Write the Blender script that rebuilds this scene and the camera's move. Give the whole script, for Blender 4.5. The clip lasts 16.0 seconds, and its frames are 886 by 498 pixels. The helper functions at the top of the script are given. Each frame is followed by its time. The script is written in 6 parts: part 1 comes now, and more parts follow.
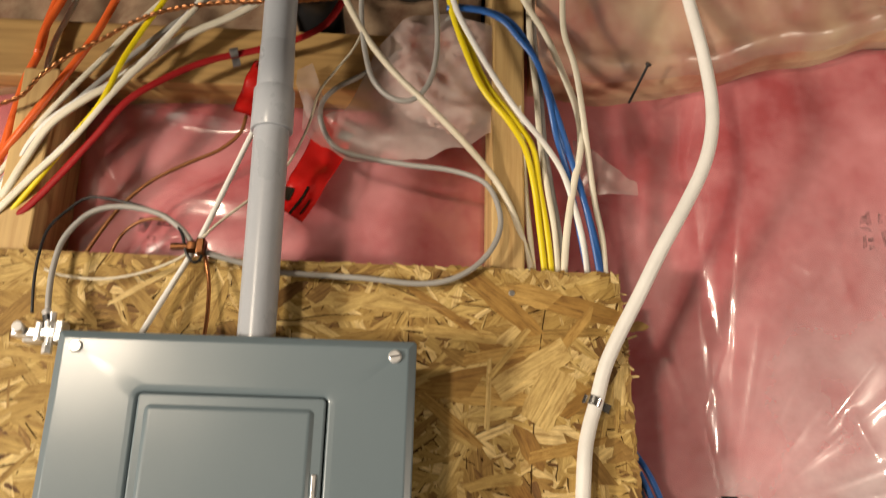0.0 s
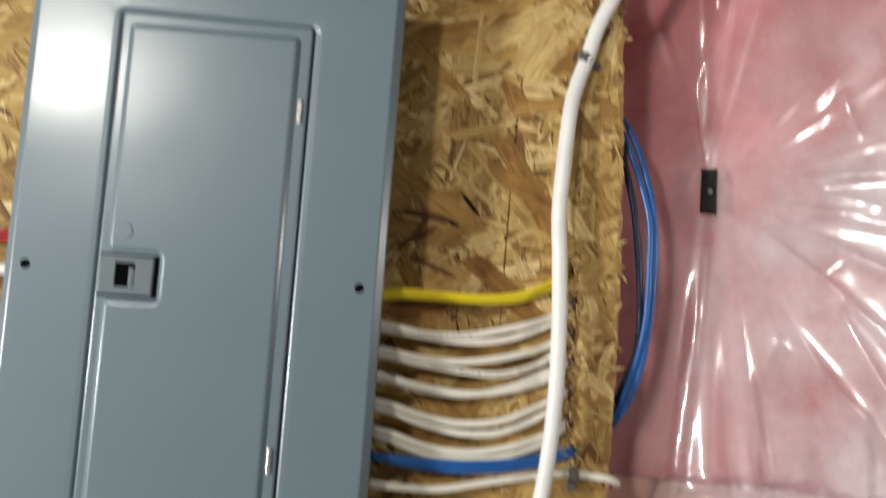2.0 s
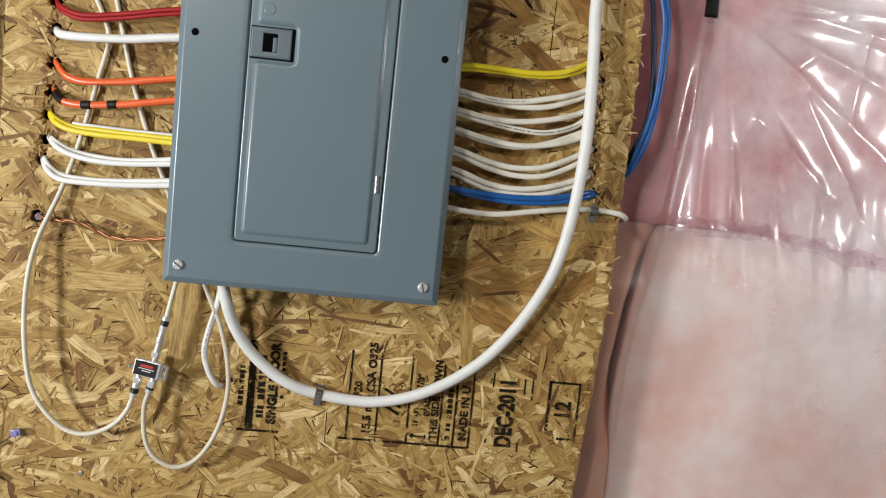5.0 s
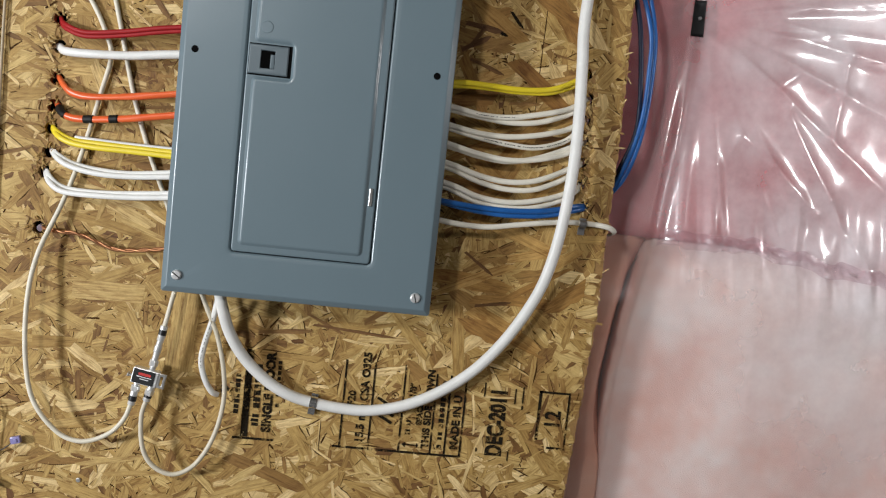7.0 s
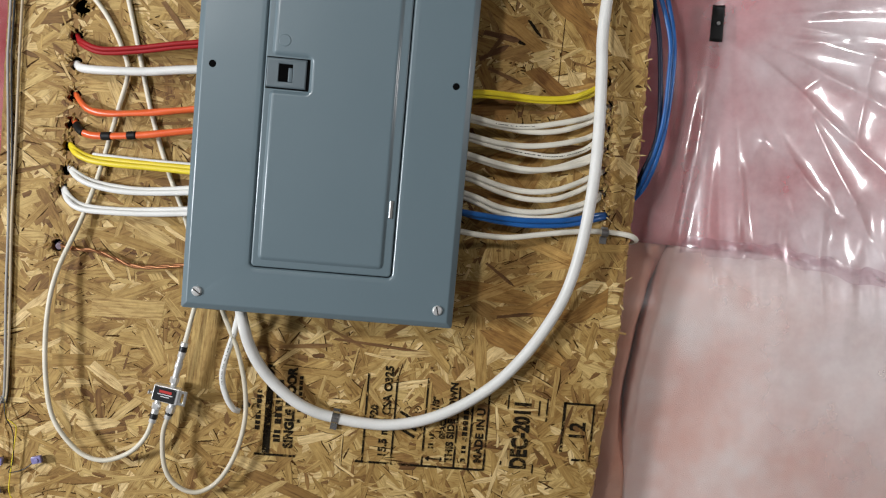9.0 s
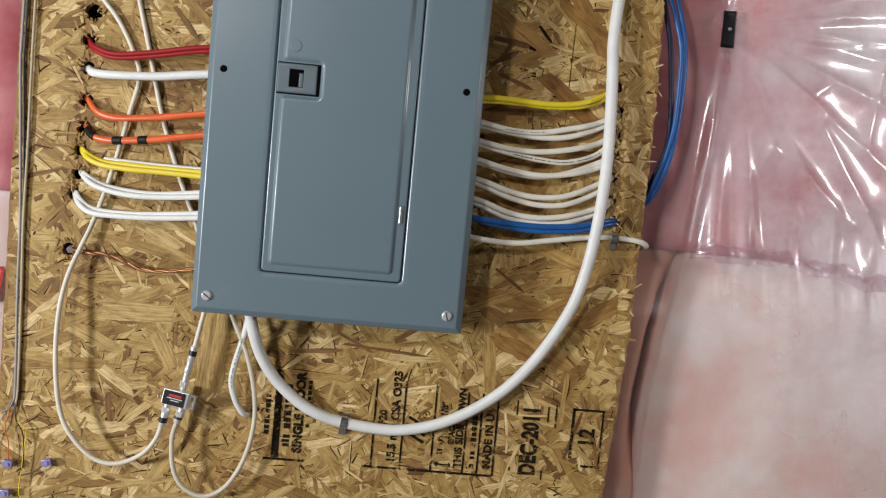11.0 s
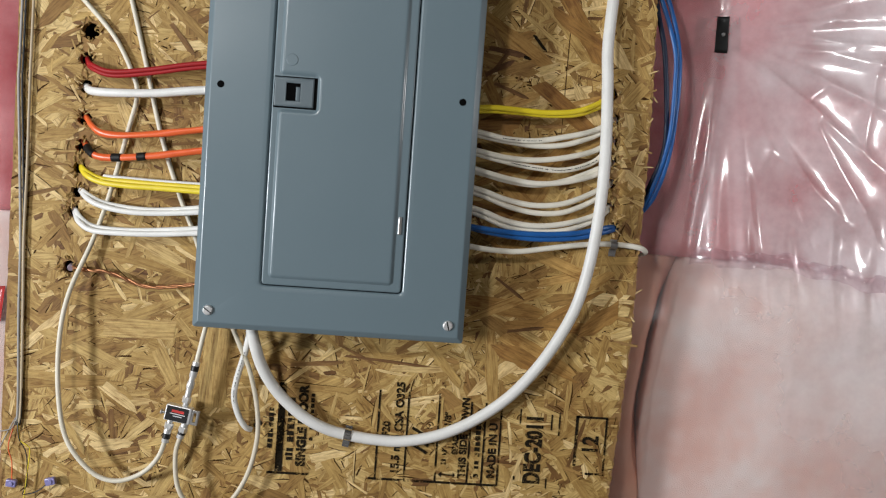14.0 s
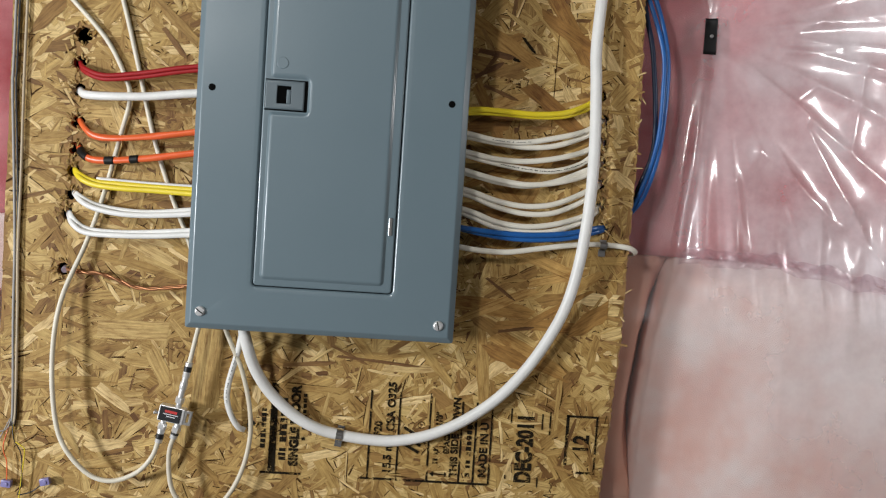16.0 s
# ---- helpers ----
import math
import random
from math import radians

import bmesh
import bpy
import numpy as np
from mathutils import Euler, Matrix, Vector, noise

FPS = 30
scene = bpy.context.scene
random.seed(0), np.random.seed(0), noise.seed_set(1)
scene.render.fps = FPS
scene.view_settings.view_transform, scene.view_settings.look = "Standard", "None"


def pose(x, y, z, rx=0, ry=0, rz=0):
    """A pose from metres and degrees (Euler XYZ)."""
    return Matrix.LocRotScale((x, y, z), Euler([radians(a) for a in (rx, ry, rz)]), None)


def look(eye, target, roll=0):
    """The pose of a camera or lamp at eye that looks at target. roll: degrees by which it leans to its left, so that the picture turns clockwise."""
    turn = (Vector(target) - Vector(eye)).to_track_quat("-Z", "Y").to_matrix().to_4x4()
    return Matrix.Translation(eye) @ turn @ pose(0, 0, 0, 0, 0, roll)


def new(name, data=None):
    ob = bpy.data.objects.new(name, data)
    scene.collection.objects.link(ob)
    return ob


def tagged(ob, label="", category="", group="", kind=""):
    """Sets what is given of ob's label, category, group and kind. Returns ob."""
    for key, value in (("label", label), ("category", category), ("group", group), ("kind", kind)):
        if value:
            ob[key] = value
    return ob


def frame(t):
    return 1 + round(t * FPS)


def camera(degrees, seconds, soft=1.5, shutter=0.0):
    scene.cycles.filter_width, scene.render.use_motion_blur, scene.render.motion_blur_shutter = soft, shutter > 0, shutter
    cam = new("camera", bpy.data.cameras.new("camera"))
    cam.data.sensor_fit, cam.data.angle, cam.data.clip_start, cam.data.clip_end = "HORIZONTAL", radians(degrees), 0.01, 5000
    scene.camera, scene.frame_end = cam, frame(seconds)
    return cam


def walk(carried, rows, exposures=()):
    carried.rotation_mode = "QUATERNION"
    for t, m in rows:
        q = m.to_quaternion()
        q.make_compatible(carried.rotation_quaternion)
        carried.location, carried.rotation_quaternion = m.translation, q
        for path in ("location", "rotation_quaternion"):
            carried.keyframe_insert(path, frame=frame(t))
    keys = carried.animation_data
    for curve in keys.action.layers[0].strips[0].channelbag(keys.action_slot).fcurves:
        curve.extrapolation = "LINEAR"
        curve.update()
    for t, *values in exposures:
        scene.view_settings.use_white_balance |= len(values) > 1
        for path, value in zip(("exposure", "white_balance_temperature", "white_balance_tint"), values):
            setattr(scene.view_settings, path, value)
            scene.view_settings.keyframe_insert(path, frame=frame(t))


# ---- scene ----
cam = camera(54.9, 16.0, 1.2, 0.65)
PATH = [
    (0, (0.186, -0.987, 1.655), (0.248, 0.914, 2.271), 1.6),
    (0.5, (0.195, -0.987, 1.619), (0.228, 0.935, 2.17), 3.4),
    (1, (0.183, -0.994, 1.59), (0.199, 0.96, 2.015), 4.1),
    (1.5, (0.194, -0.971, 1.571), (0.205, 1.009, 1.851), 4.4),
    (2, (0.213, -0.955, 1.491), (0.293, 1.038, 1.648), 4.2),
    (2.5, (0.252, -0.946, 1.447), (0.267, 1.053, 1.405), 5.8),
    (3, (0.236, -0.984, 1.407), (0.228, 1.011, 1.269), 9.5),
    (3.5, (0.144, -1.105, 1.392), (0.183, 0.887, 1.21), 10.3),
    (4, (0.085, -1.214, 1.382), (0.11, 0.772, 1.146), 8.8),
    (4.5, (0.105, -1.238, 1.386), (0.182, 0.748, 1.162), 6.1),
    (4.7, (0.111, -1.246, 1.383), (0.235, 0.738, 1.166), 5.9),
    (7, (0.126, -1.289, 1.375), (0.248, 0.7, 1.208), 6.1),
    (7.5, (0.114, -1.282, 1.378), (0.234, 0.707, 1.2), 6.2),
    (8, (0.113, -1.288, 1.371), (0.214, 0.704, 1.217), 6.1),
    (8.5, (0.103, -1.279, 1.38), (0.209, 0.712, 1.221), 5.8),
    (9, (0.107, -1.276, 1.376), (0.209, 0.715, 1.228), 5.1),
    (11.5, (0.104, -1.275, 1.38), (0.183, 0.719, 1.24), 5.3),
    (12, (0.107, -1.276, 1.373), (0.188, 0.719, 1.248), 5.0),
    (12.5, (0.111, -1.283, 1.375), (0.192, 0.711, 1.246), 4.9),
    (13, (0.11, -1.283, 1.374), (0.2, 0.711, 1.252), 4.7),
    (13.5, (0.114, -1.285, 1.376), (0.188, 0.71, 1.26), 4.1),
    (14, (0.106, -1.278, 1.376), (0.185, 0.717, 1.262), 4.1),
    (14.5, (0.113, -1.282, 1.378), (0.188, 0.714, 1.262), 3.8),
    (15, (0.117, -1.285, 1.377), (0.192, 0.711, 1.266), 3.6),
    (15.5, (0.121, -1.286, 1.381), (0.197, 0.709, 1.264), 3.5),
    (16, (0.122, -1.289, 1.375), (0.197, 0.707, 1.267), 3.9),
]
EXPOSURES = [(0.0, 0.14, 8050, 13), (0.5, 0.17, 7150, 10), (1.0, 0.18, 6350, 6), (1.5, 0.18, 6200, 6), (2.0, 0.14, 6350, 8), (2.5, 0.03, 6450, 8), (3.0, 0.06, 6500, 8), (3.5, 0.08, 6400, 8), (4.0, 0.08, 6400, 8), (4.7, 0.01, 6200, 8), (7.0, -0.15, 6000, 9), (16.0, -0.18, 6020, 9)]
walk(cam, [(t, look(eye, target, roll)) for t, eye, target, roll in PATH], EXPOSURES)

# ---- world and lamps ----
world = bpy.data.worlds.new("world")
world.use_nodes = True
world.node_tree.nodes["Background"].inputs[0].default_value = (0.05, 0.045, 0.04, 1)
world.node_tree.nodes["Background"].inputs[1].default_value = 0.3
scene.world = world


def bulb(name, place, watts, size, colour):
    data = bpy.data.lights.new(name, "POINT")
    data.energy, data.shadow_soft_size, data.color = watts, size, colour
    ob = new(name, data)
    ob.location = place
    return ob


WARM = (1.0, 0.93, 0.87)
# unseen main lamp, added at chest height for the shadows cast rightwards
bulb("unseen_lamp_far_left", (-2.45, -1.86, 1.25), 312.0, 0.17, (1.0, 0.985, 0.96))
bulb("ceiling_bulb_left", (-1.16, -2.62, 2.36), 118.0, 0.13, (1.0, 0.94, 0.86))
# unseen fill lamp near the wall, added to brighten the film and its glints
bulb("added_fill_right", (1.30, -0.62, 1.66), 13.5, 0.045, WARM)

# ---- materials ----


def material(name):
    m = bpy.data.materials.new(name)
    m.use_nodes = True
    n = m.node_tree.nodes
    return m, n, m.node_tree.links, n["Principled BSDF"]


def ramp_node(n, stops):
    r = n.new("ShaderNodeValToRGB")
    e = r.color_ramp.elements
    while len(e) < len(stops):
        e.new(0.5)
    for k, (p, c) in enumerate(stops):
        e[k].position, e[k].color = p, (*c, 1)
    return r


def noise_node(n, l, vector, scale, detail=4.0, rough=0.55):
    t = n.new("ShaderNodeTexNoise")
    t.inputs["Scale"].default_value, t.inputs["Detail"].default_value, t.inputs["Roughness"].default_value = scale, detail, rough
    l.new(vector, t.inputs["Vector"])
    return t


def bump_node(n, l, height, strength, distance, bsdf):
    b = n.new("ShaderNodeBump")
    b.inputs["Strength"].default_value, b.inputs["Distance"].default_value = strength, distance
    l.new(height, b.inputs["Height"])
    l.new(b.outputs[0], bsdf.inputs["Normal"])
    return b


def painted(name, low, high, roughness=0.45, metal=0.0, scale=60.0, bump=0.1, fine=600.0):
    """A surface whose colour drifts between two tones at two scales, with fine relief."""
    m, n, l, b = material(name)
    tc = n.new("ShaderNodeTexCoord").outputs["Object"]
    big, small = noise_node(n, l, tc, scale), noise_node(n, l, tc, fine, 2)
    mix = n.new("ShaderNodeMath")
    mix.operation = "MULTIPLY_ADD"
    mix.inputs[1].default_value = 0.35
    l.new(small.outputs["Fac"], mix.inputs[0])
    half = n.new("ShaderNodeMath")
    half.operation = "MULTIPLY"
    half.inputs[1].default_value = 0.65
    l.new(big.outputs["Fac"], half.inputs[0])
    l.new(half.outputs[0], mix.inputs[2])
    r = ramp_node(n, [(0.3, low), (0.7, high)])
    l.new(mix.outputs[0], r.inputs[0])
    l.new(r.outputs[0], b.inputs["Base Color"])
    rr = n.new("ShaderNodeMapRange")
    rr.inputs[3].default_value, rr.inputs[4].default_value = roughness * 0.85, min(1, roughness * 1.2)
    l.new(big.outputs["Fac"], rr.inputs[0])
    l.new(rr.outputs[0], b.inputs["Roughness"])
    b.inputs["Metallic"].default_value = metal
    if bump:
        bump_node(n, l, small.outputs["Fac"], bump, 0.0006, b)
    return m


def wave(m, scale, distance):
    """Slow unevenness of pressed sheet steel, under the fine relief."""
    n, l = m.node_tree.nodes, m.node_tree.links
    b = n["Principled BSDF"]
    t = noise_node(n, l, n.new("ShaderNodeTexCoord").outputs["Object"], scale, 1, 0.4)
    w = n.new("ShaderNodeBump")
    w.inputs["Strength"].default_value, w.inputs["Distance"].default_value = 1.0, distance
    l.new(t.outputs["Fac"], w.inputs["Height"])
    l.new(w.outputs[0], b.inputs["Coat Normal"])
    for k in n:
        if k.bl_idname == "ShaderNodeBump" and k != w:
            l.new(w.outputs[0], k.inputs["Normal"])


def strand_material(name, per_object=False, stops=None):
    """Wood strands: a tone for each island, grain along its own length."""
    m, n, l, b = material(name)
    geo, uv = n.new("ShaderNodeNewGeometry"), n.new("ShaderNodeUVMap")
    r = ramp_node(n, stops or [(0.0, (0.16, 0.082, 0.024)), (0.05, (0.27, 0.158, 0.047)), (0.2, (0.36, 0.234, 0.074)), (0.5, (0.44, 0.302, 0.105)), (0.82, (0.54, 0.400, 0.165)), (1.0, (0.73, 0.580, 0.31))])
    l.new(n.new("ShaderNodeObjectInfo").outputs["Random"] if per_object else geo.outputs["Random Per Island"], r.inputs[0])
    mp = n.new("ShaderNodeMapping")
    mp.inputs["Scale"].default_value = (17, 330, 1)
    l.new(uv.outputs[0], mp.inputs[0])
    g = noise_node(n, l, mp.outputs[0], 1.0, 6, 0.72)
    gr = ramp_node(n, [(0.28, (0.22, 0.15, 0.09)), (0.39, (0.66, 0.58, 0.48)), (0.48, (0.94, 0.91, 0.87)), (0.58, (1.10, 1.09, 1.06)), (0.70, (1.38, 1.36, 1.32))])
    l.new(g.outputs["Fac"], gr.inputs[0])
    tc = n.new("ShaderNodeTexCoord").outputs["Object"]
    dirt = noise_node(n, l, tc, 11.0, 7, 0.66)
    dr = ramp_node(n, [(0.28, (0.60, 0.48, 0.36)), (0.40, (0.87, 0.82, 0.74)), (0.56, (1.10, 1.10, 1.10))])
    l.new(dirt.outputs["Fac"], dr.inputs[0])
    # amber blotches soaked along the grain, from strand to strand
    wide = n.new("ShaderNodeMapping")
    wide.inputs["Scale"].default_value = (28, 95, 1)
    l.new(uv.outputs[0], wide.inputs[0])
    soak = noise_node(n, l, wide.outputs[0], 1.0, 4, 0.6)
    soak.inputs["Distortion"].default_value = 1.2
    sr = ramp_node(n, [(0.30, (0.66, 0.55, 0.42)), (0.43, (0.94, 0.91, 0.86)), (0.62, (1.08, 1.08, 1.06))])
    l.new(soak.outputs["Fac"], sr.inputs[0])
    out = r.outputs[0]
    for other in (gr.outputs[0], dr.outputs[0], sr.outputs[0]):
        x = n.new("ShaderNodeMix")
        x.data_type, x.blend_type = "RGBA", "MULTIPLY"
        x.inputs[0].default_value = 1.0
        l.new(out, x.inputs[6])
        l.new(other, x.inputs[7])
        out = x.outputs[2]
    l.new(out, b.inputs["Base Color"])
    b.inputs["Roughness"].default_value = 0.62
    b.inputs["Specular IOR Level"].default_value = 0.35
    bump_node(n, l, g.outputs["Fac"], 0.8, 0.0012, b)
    return m


def lumber(name, light, dark):
    m, n, l, b = material(name)
    tc = n.new("ShaderNodeTexCoord").outputs["Object"]
    mp = n.new("ShaderNodeMapping")
    mp.inputs["Scale"].default_value = (70, 70, 3.5)
    l.new(tc, mp.inputs[0])
    g = noise_node(n, l, mp.outputs[0], 1.0, 6, 0.6)
    r = ramp_node(n, [(0.3, dark), (0.55, light), (0.75, tuple(min(1, 1.15 * c) for c in light))])
    l.new(g.outputs["Fac"], r.inputs[0])
    l.new(r.outputs[0], b.inputs["Base Color"])
    b.inputs["Roughness"].default_value = 0.65
    bump_node(n, l, g.outputs["Fac"], 0.25, 0.001, b)
    return m


def fibreglass(name, deep, pale, spread=5.0):
    m, n, l, b = material(name)
    tc = n.new("ShaderNodeTexCoord").outputs["Object"]
    big, fib = noise_node(n, l, tc, spread, 7, 0.6), noise_node(n, l, tc, 190.0, 4, 0.7)
    r = ramp_node(n, [(0.34, deep), (0.5, tuple((p + q) / 2 for p, q in zip(deep, pale))), (0.66, pale)])
    l.new(big.outputs["Fac"], r.inputs[0])
    l.new(r.outputs[0], b.inputs["Base Color"])
    b.inputs["Roughness"].default_value = 0.95
    b.inputs["Specular IOR Level"].default_value = 0.1
    bump_node(n, l, fib.outputs["Fac"], 0.3, 0.002, b)
    return m


def film(name, haze=0.09, rough=0.15, tint=(0.97, 0.95, 0.95), milky=(0.90, 0.85, 0.87), patchy=False):
    """Clear polyethylene film: see-through, a little milky, with a sharp gloss."""
    m, n, l, b = material(name)
    n.remove(b)
    out = n["Material Output"]
    clear, milk, sharp, broad, gloss = (n.new("ShaderNode" + k) for k in ("BsdfTransparent", "BsdfDiffuse", "BsdfGlossy", "BsdfGlossy", "MixShader"))
    clear.inputs[0].default_value, milk.inputs[0].default_value = (*tint, 1), (*milky, 1)
    sharp.inputs["Roughness"].default_value, broad.inputs["Roughness"].default_value = rough, 0.38
    gloss.inputs[0].default_value = 0.42
    l.new(sharp.outputs[0], gloss.inputs[1])
    l.new(broad.outputs[0], gloss.inputs[2])
    lw, pw, fres = n.new("ShaderNodeLayerWeight"), n.new("ShaderNodeMath"), n.new("ShaderNodeMapRange")
    lw.inputs[0].default_value = 0.5
    pw.operation, pw.inputs[1].default_value = "POWER", 4.0
    l.new(lw.outputs["Facing"], pw.inputs[0])
    l.new(pw.outputs[0], fres.inputs[0])
    fres.inputs[3].default_value, fres.inputs[4].default_value = 0.115, 0.9
    tc = n.new("ShaderNodeTexCoord").outputs["Object"]
    wr = noise_node(n, l, tc, 20.0, 2, 0.4)
    bp = n.new("ShaderNodeBump")
    bp.inputs["Strength"].default_value, bp.inputs["Distance"].default_value = 0.3, 0.005
    l.new(wr.outputs["Fac"], bp.inputs["Height"])
    l.new(bp.outputs[0], sharp.inputs["Normal"])
    a, c = n.new("ShaderNodeMixShader"), n.new("ShaderNodeMixShader")
    hz = n.new("ShaderNodeMapRange")
    hz.inputs[1].default_value, hz.inputs[2].default_value = 0.3, 0.7
    hz.inputs[3].default_value, hz.inputs[4].default_value = haze * 0.45, haze * 1.55
    l.new(noise_node(n, l, tc, 6.5, 5, 0.6).outputs["Fac"], hz.inputs[0])
    # on the wide sheet, milky haze painted round one spot imitates broad reflections
    mp, dist, loose, hazy = n.new("ShaderNodeMapping"), n.new("ShaderNodeVectorMath"), n.new("ShaderNodeMapRange"), n.new("ShaderNodeMath")
    mp.inputs["Location"].default_value, mp.inputs["Scale"].default_value = (-0.88, 0, -0.975), (1, 0, 0.65)
    dist.operation, hazy.operation = "LENGTH", "MULTIPLY"
    l.new(tc, mp.inputs[0])
    l.new(mp.outputs[0], dist.inputs[0])
    l.new(dist.outputs["Value"], loose.inputs[0])
    loose.inputs[1].default_value, loose.inputs[2].default_value, loose.inputs[3].default_value, loose.inputs[4].default_value = 0.16, 0.43, 1.7, 0.15
    l.new(hz.outputs[0], hazy.inputs[0])
    l.new(loose.outputs[0], hazy.inputs[1])
    l.new((hazy if patchy else hz).outputs[0], a.inputs[0])
    l.new(clear.outputs[0], a.inputs[1])
    l.new(milk.outputs[0], a.inputs[2])
    l.new(fres.outputs[0], c.inputs[0])
    l.new(a.outputs[0], c.inputs[1])
    l.new(gloss.outputs[0], c.inputs[2])
    l.new(c.outputs[0], out.inputs[0])
    return m


STRAND = strand_material("osb_strand")
LOOSE_STRAND = strand_material("osb_surface_strand", True)
# dark brown painted for the shade between strands, and for the pencil line
GAP = painted("gap_shade_and_pencil", (0.022, 0.009, 0.003), (0.085, 0.040, 0.012), 0.9, scale=60)
GAP.node_tree.nodes["Principled BSDF"].inputs["Specular IOR Level"].default_value = 0.1
RESIN_STRAND = strand_material("resin_soaked_strand", False, [(0.0, (0.14, 0.066, 0.020)), (0.5, (0.25, 0.140, 0.043)), (1.0, (0.36, 0.225, 0.075))])
BROWN_WOOD = strand_material("brown_shade_strand", True, [(0.0, (0.12, 0.055, 0.018)), (0.5, (0.20, 0.105, 0.034)), (1.0, (0.34, 0.205, 0.070))])
CORE = painted("osb_core", (0.20, 0.10, 0.03), (0.40, 0.24, 0.08), 0.8, scale=90, bump=0.6)
FRAY = painted("frayed_fibre", (0.46, 0.31, 0.12), (0.66, 0.49, 0.23), 0.7, scale=120)
EDGE_GREEN = painted("green_edge_seal", (0.01, 0.04, 0.02), (0.02, 0.08, 0.035), 0.6)
STUD = lumber("spruce", (0.54, 0.36, 0.155), (0.37, 0.21, 0.075))
PLATE = lumber("spruce_plate", (0.44, 0.27, 0.10), (0.27, 0.145, 0.048))
PINK = fibreglass("pink_fibreglass", (0.50, 0.078, 0.090), (0.81, 0.325, 0.345), 7.0)
# pinker batt colour that also carries the shade beside the board
ROSY = fibreglass("rosy_shaded_fibreglass", (0.66, 0.31, 0.20), (0.80, 0.50, 0.37), 6.0)
PALE = fibreglass("pale_fibreglass", (0.87, 0.58, 0.50), (0.98, 0.91, 0.87), 9.0)
HEADER = fibreglass("faded_fibreglass", (0.46, 0.18, 0.125), (0.62, 0.47, 0.30), 9.0)
# tan batt with the shade above the plate put into its colour
SHADED_TAN = fibreglass("shaded_fibreglass", (0.20, 0.10, 0.065), (0.42, 0.30, 0.20), 16.0)
TORN = fibreglass("torn_fibreglass", (0.42, 0.12, 0.09), (0.95, 0.80, 0.74), 42.0)
FILM = film("vapour_barrier_film", 0.31, 0.13, patchy=True)
BAY_FILM = film("bay_film", 0.05, 0.16)
CLEAR = film("crinkled_hem_film", 0.05, 0.10, (0.93, 0.86, 0.89))
BAG = film("loose_film", 0.30, 0.34, milky=(0.82, 0.66, 0.61))
TOP_FILM = film("folded_top_film", 0.06, 0.36)
PANEL = painted("grey_enamel", (0.135, 0.186, 0.211), (0.145, 0.196, 0.222), 0.38, scale=5, bump=0.05, fine=900)
PANEL.node_tree.nodes["Principled BSDF"].inputs["Coat Weight"].default_value = 0.65
PANEL.node_tree.nodes["Principled BSDF"].inputs["Coat Roughness"].default_value = 0.21
PANEL.node_tree.nodes["Principled BSDF"].inputs["Specular IOR Level"].default_value = 0.4
wave(PANEL, 7.0, 0.0016)
PANEL_BODY = painted("grey_enamel_body", (0.115, 0.15, 0.17), (0.13, 0.17, 0.19), 0.4, scale=8, bump=0.05)
LATCH = painted("grey_nylon", (0.105, 0.138, 0.155), (0.122, 0.156, 0.174), 0.45, scale=80)
# near-black that paints the shade in gaps, slots and holes
SHADE_BLACK = painted("recess_shade", (0.003, 0.003, 0.003), (0.006, 0.006, 0.006), 0.9)
SHADE_BLACK.node_tree.nodes["Principled BSDF"].inputs["Specular IOR Level"].default_value = 0.0
ZINC = painted("zinc_plate", (0.52, 0.515, 0.50), (0.68, 0.67, 0.66), 0.30, 0.9, scale=150)
DULL_ZINC = painted("dull_zinc_casting", (0.26, 0.255, 0.25), (0.38, 0.375, 0.37), 0.45, 0.85, scale=150)
BRIGHT = painted("bright_zinc", (0.70, 0.70, 0.69), (0.86, 0.86, 0.85), 0.30, 0.55, scale=150)
POLISHED = painted("polished_zinc", (0.50, 0.50, 0.49), (0.66, 0.66, 0.65), 0.22, 0.95, scale=150)
PVC = painted("grey_pvc", (0.36, 0.39, 0.43), (0.41, 0.44, 0.48), 0.28, scale=25, bump=0.05)
WHITE = painted("white_jacket", (0.72, 0.715, 0.68), (0.84, 0.835, 0.80), 0.40, scale=30)
IVORY = painted("ivory_jacket", (0.74, 0.70, 0.59), (0.86, 0.82, 0.71), 0.42, scale=30)
OFF_WHITE = painted("off_white_jacket", (0.66, 0.61, 0.48), (0.80, 0.75, 0.62), 0.45, scale=30)
CREAM = painted("cream_jacket", (0.60, 0.54, 0.41), (0.70, 0.64, 0.51), 0.45, scale=30)
BEIGE = painted("beige_jacket", (0.42, 0.34, 0.22), (0.52, 0.43, 0.29), 0.5, scale=30)
YELLOW = painted("yellow_jacket", (0.73, 0.565, 0.012), (0.83, 0.665, 0.03), 0.42, scale=30)
ORANGE = painted("orange_jacket", (0.72, 0.105, 0.024), (0.82, 0.155, 0.040), 0.30, scale=30)
RED = painted("red_jacket", (0.27, 0.008, 0.010), (0.36, 0.013, 0.015), 0.5, scale=30)
RED.node_tree.nodes["Principled BSDF"].inputs["Specular IOR Level"].default_value = 0.25
BLUE = painted("blue_jacket", (0.014, 0.085, 0.30), (0.028, 0.14, 0.43), 0.32, scale=30)
NAVY = painted("navy_jacket", (0.008, 0.016, 0.045), (0.012, 0.026, 0.07), 0.4, scale=30)
GREY = painted("grey_jacket", (0.30, 0.29, 0.27), (0.37, 0.36, 0.34), 0.45, scale=30)
BLACK = painted("black_jacket", (0.010, 0.010, 0.011), (0.02, 0.02, 0.021), 0.4, scale=30)
BROWN = painted("brown_bare_wire", (0.21, 0.075, 0.025), (0.33, 0.13, 0.045), 0.45, 0.4, scale=80)
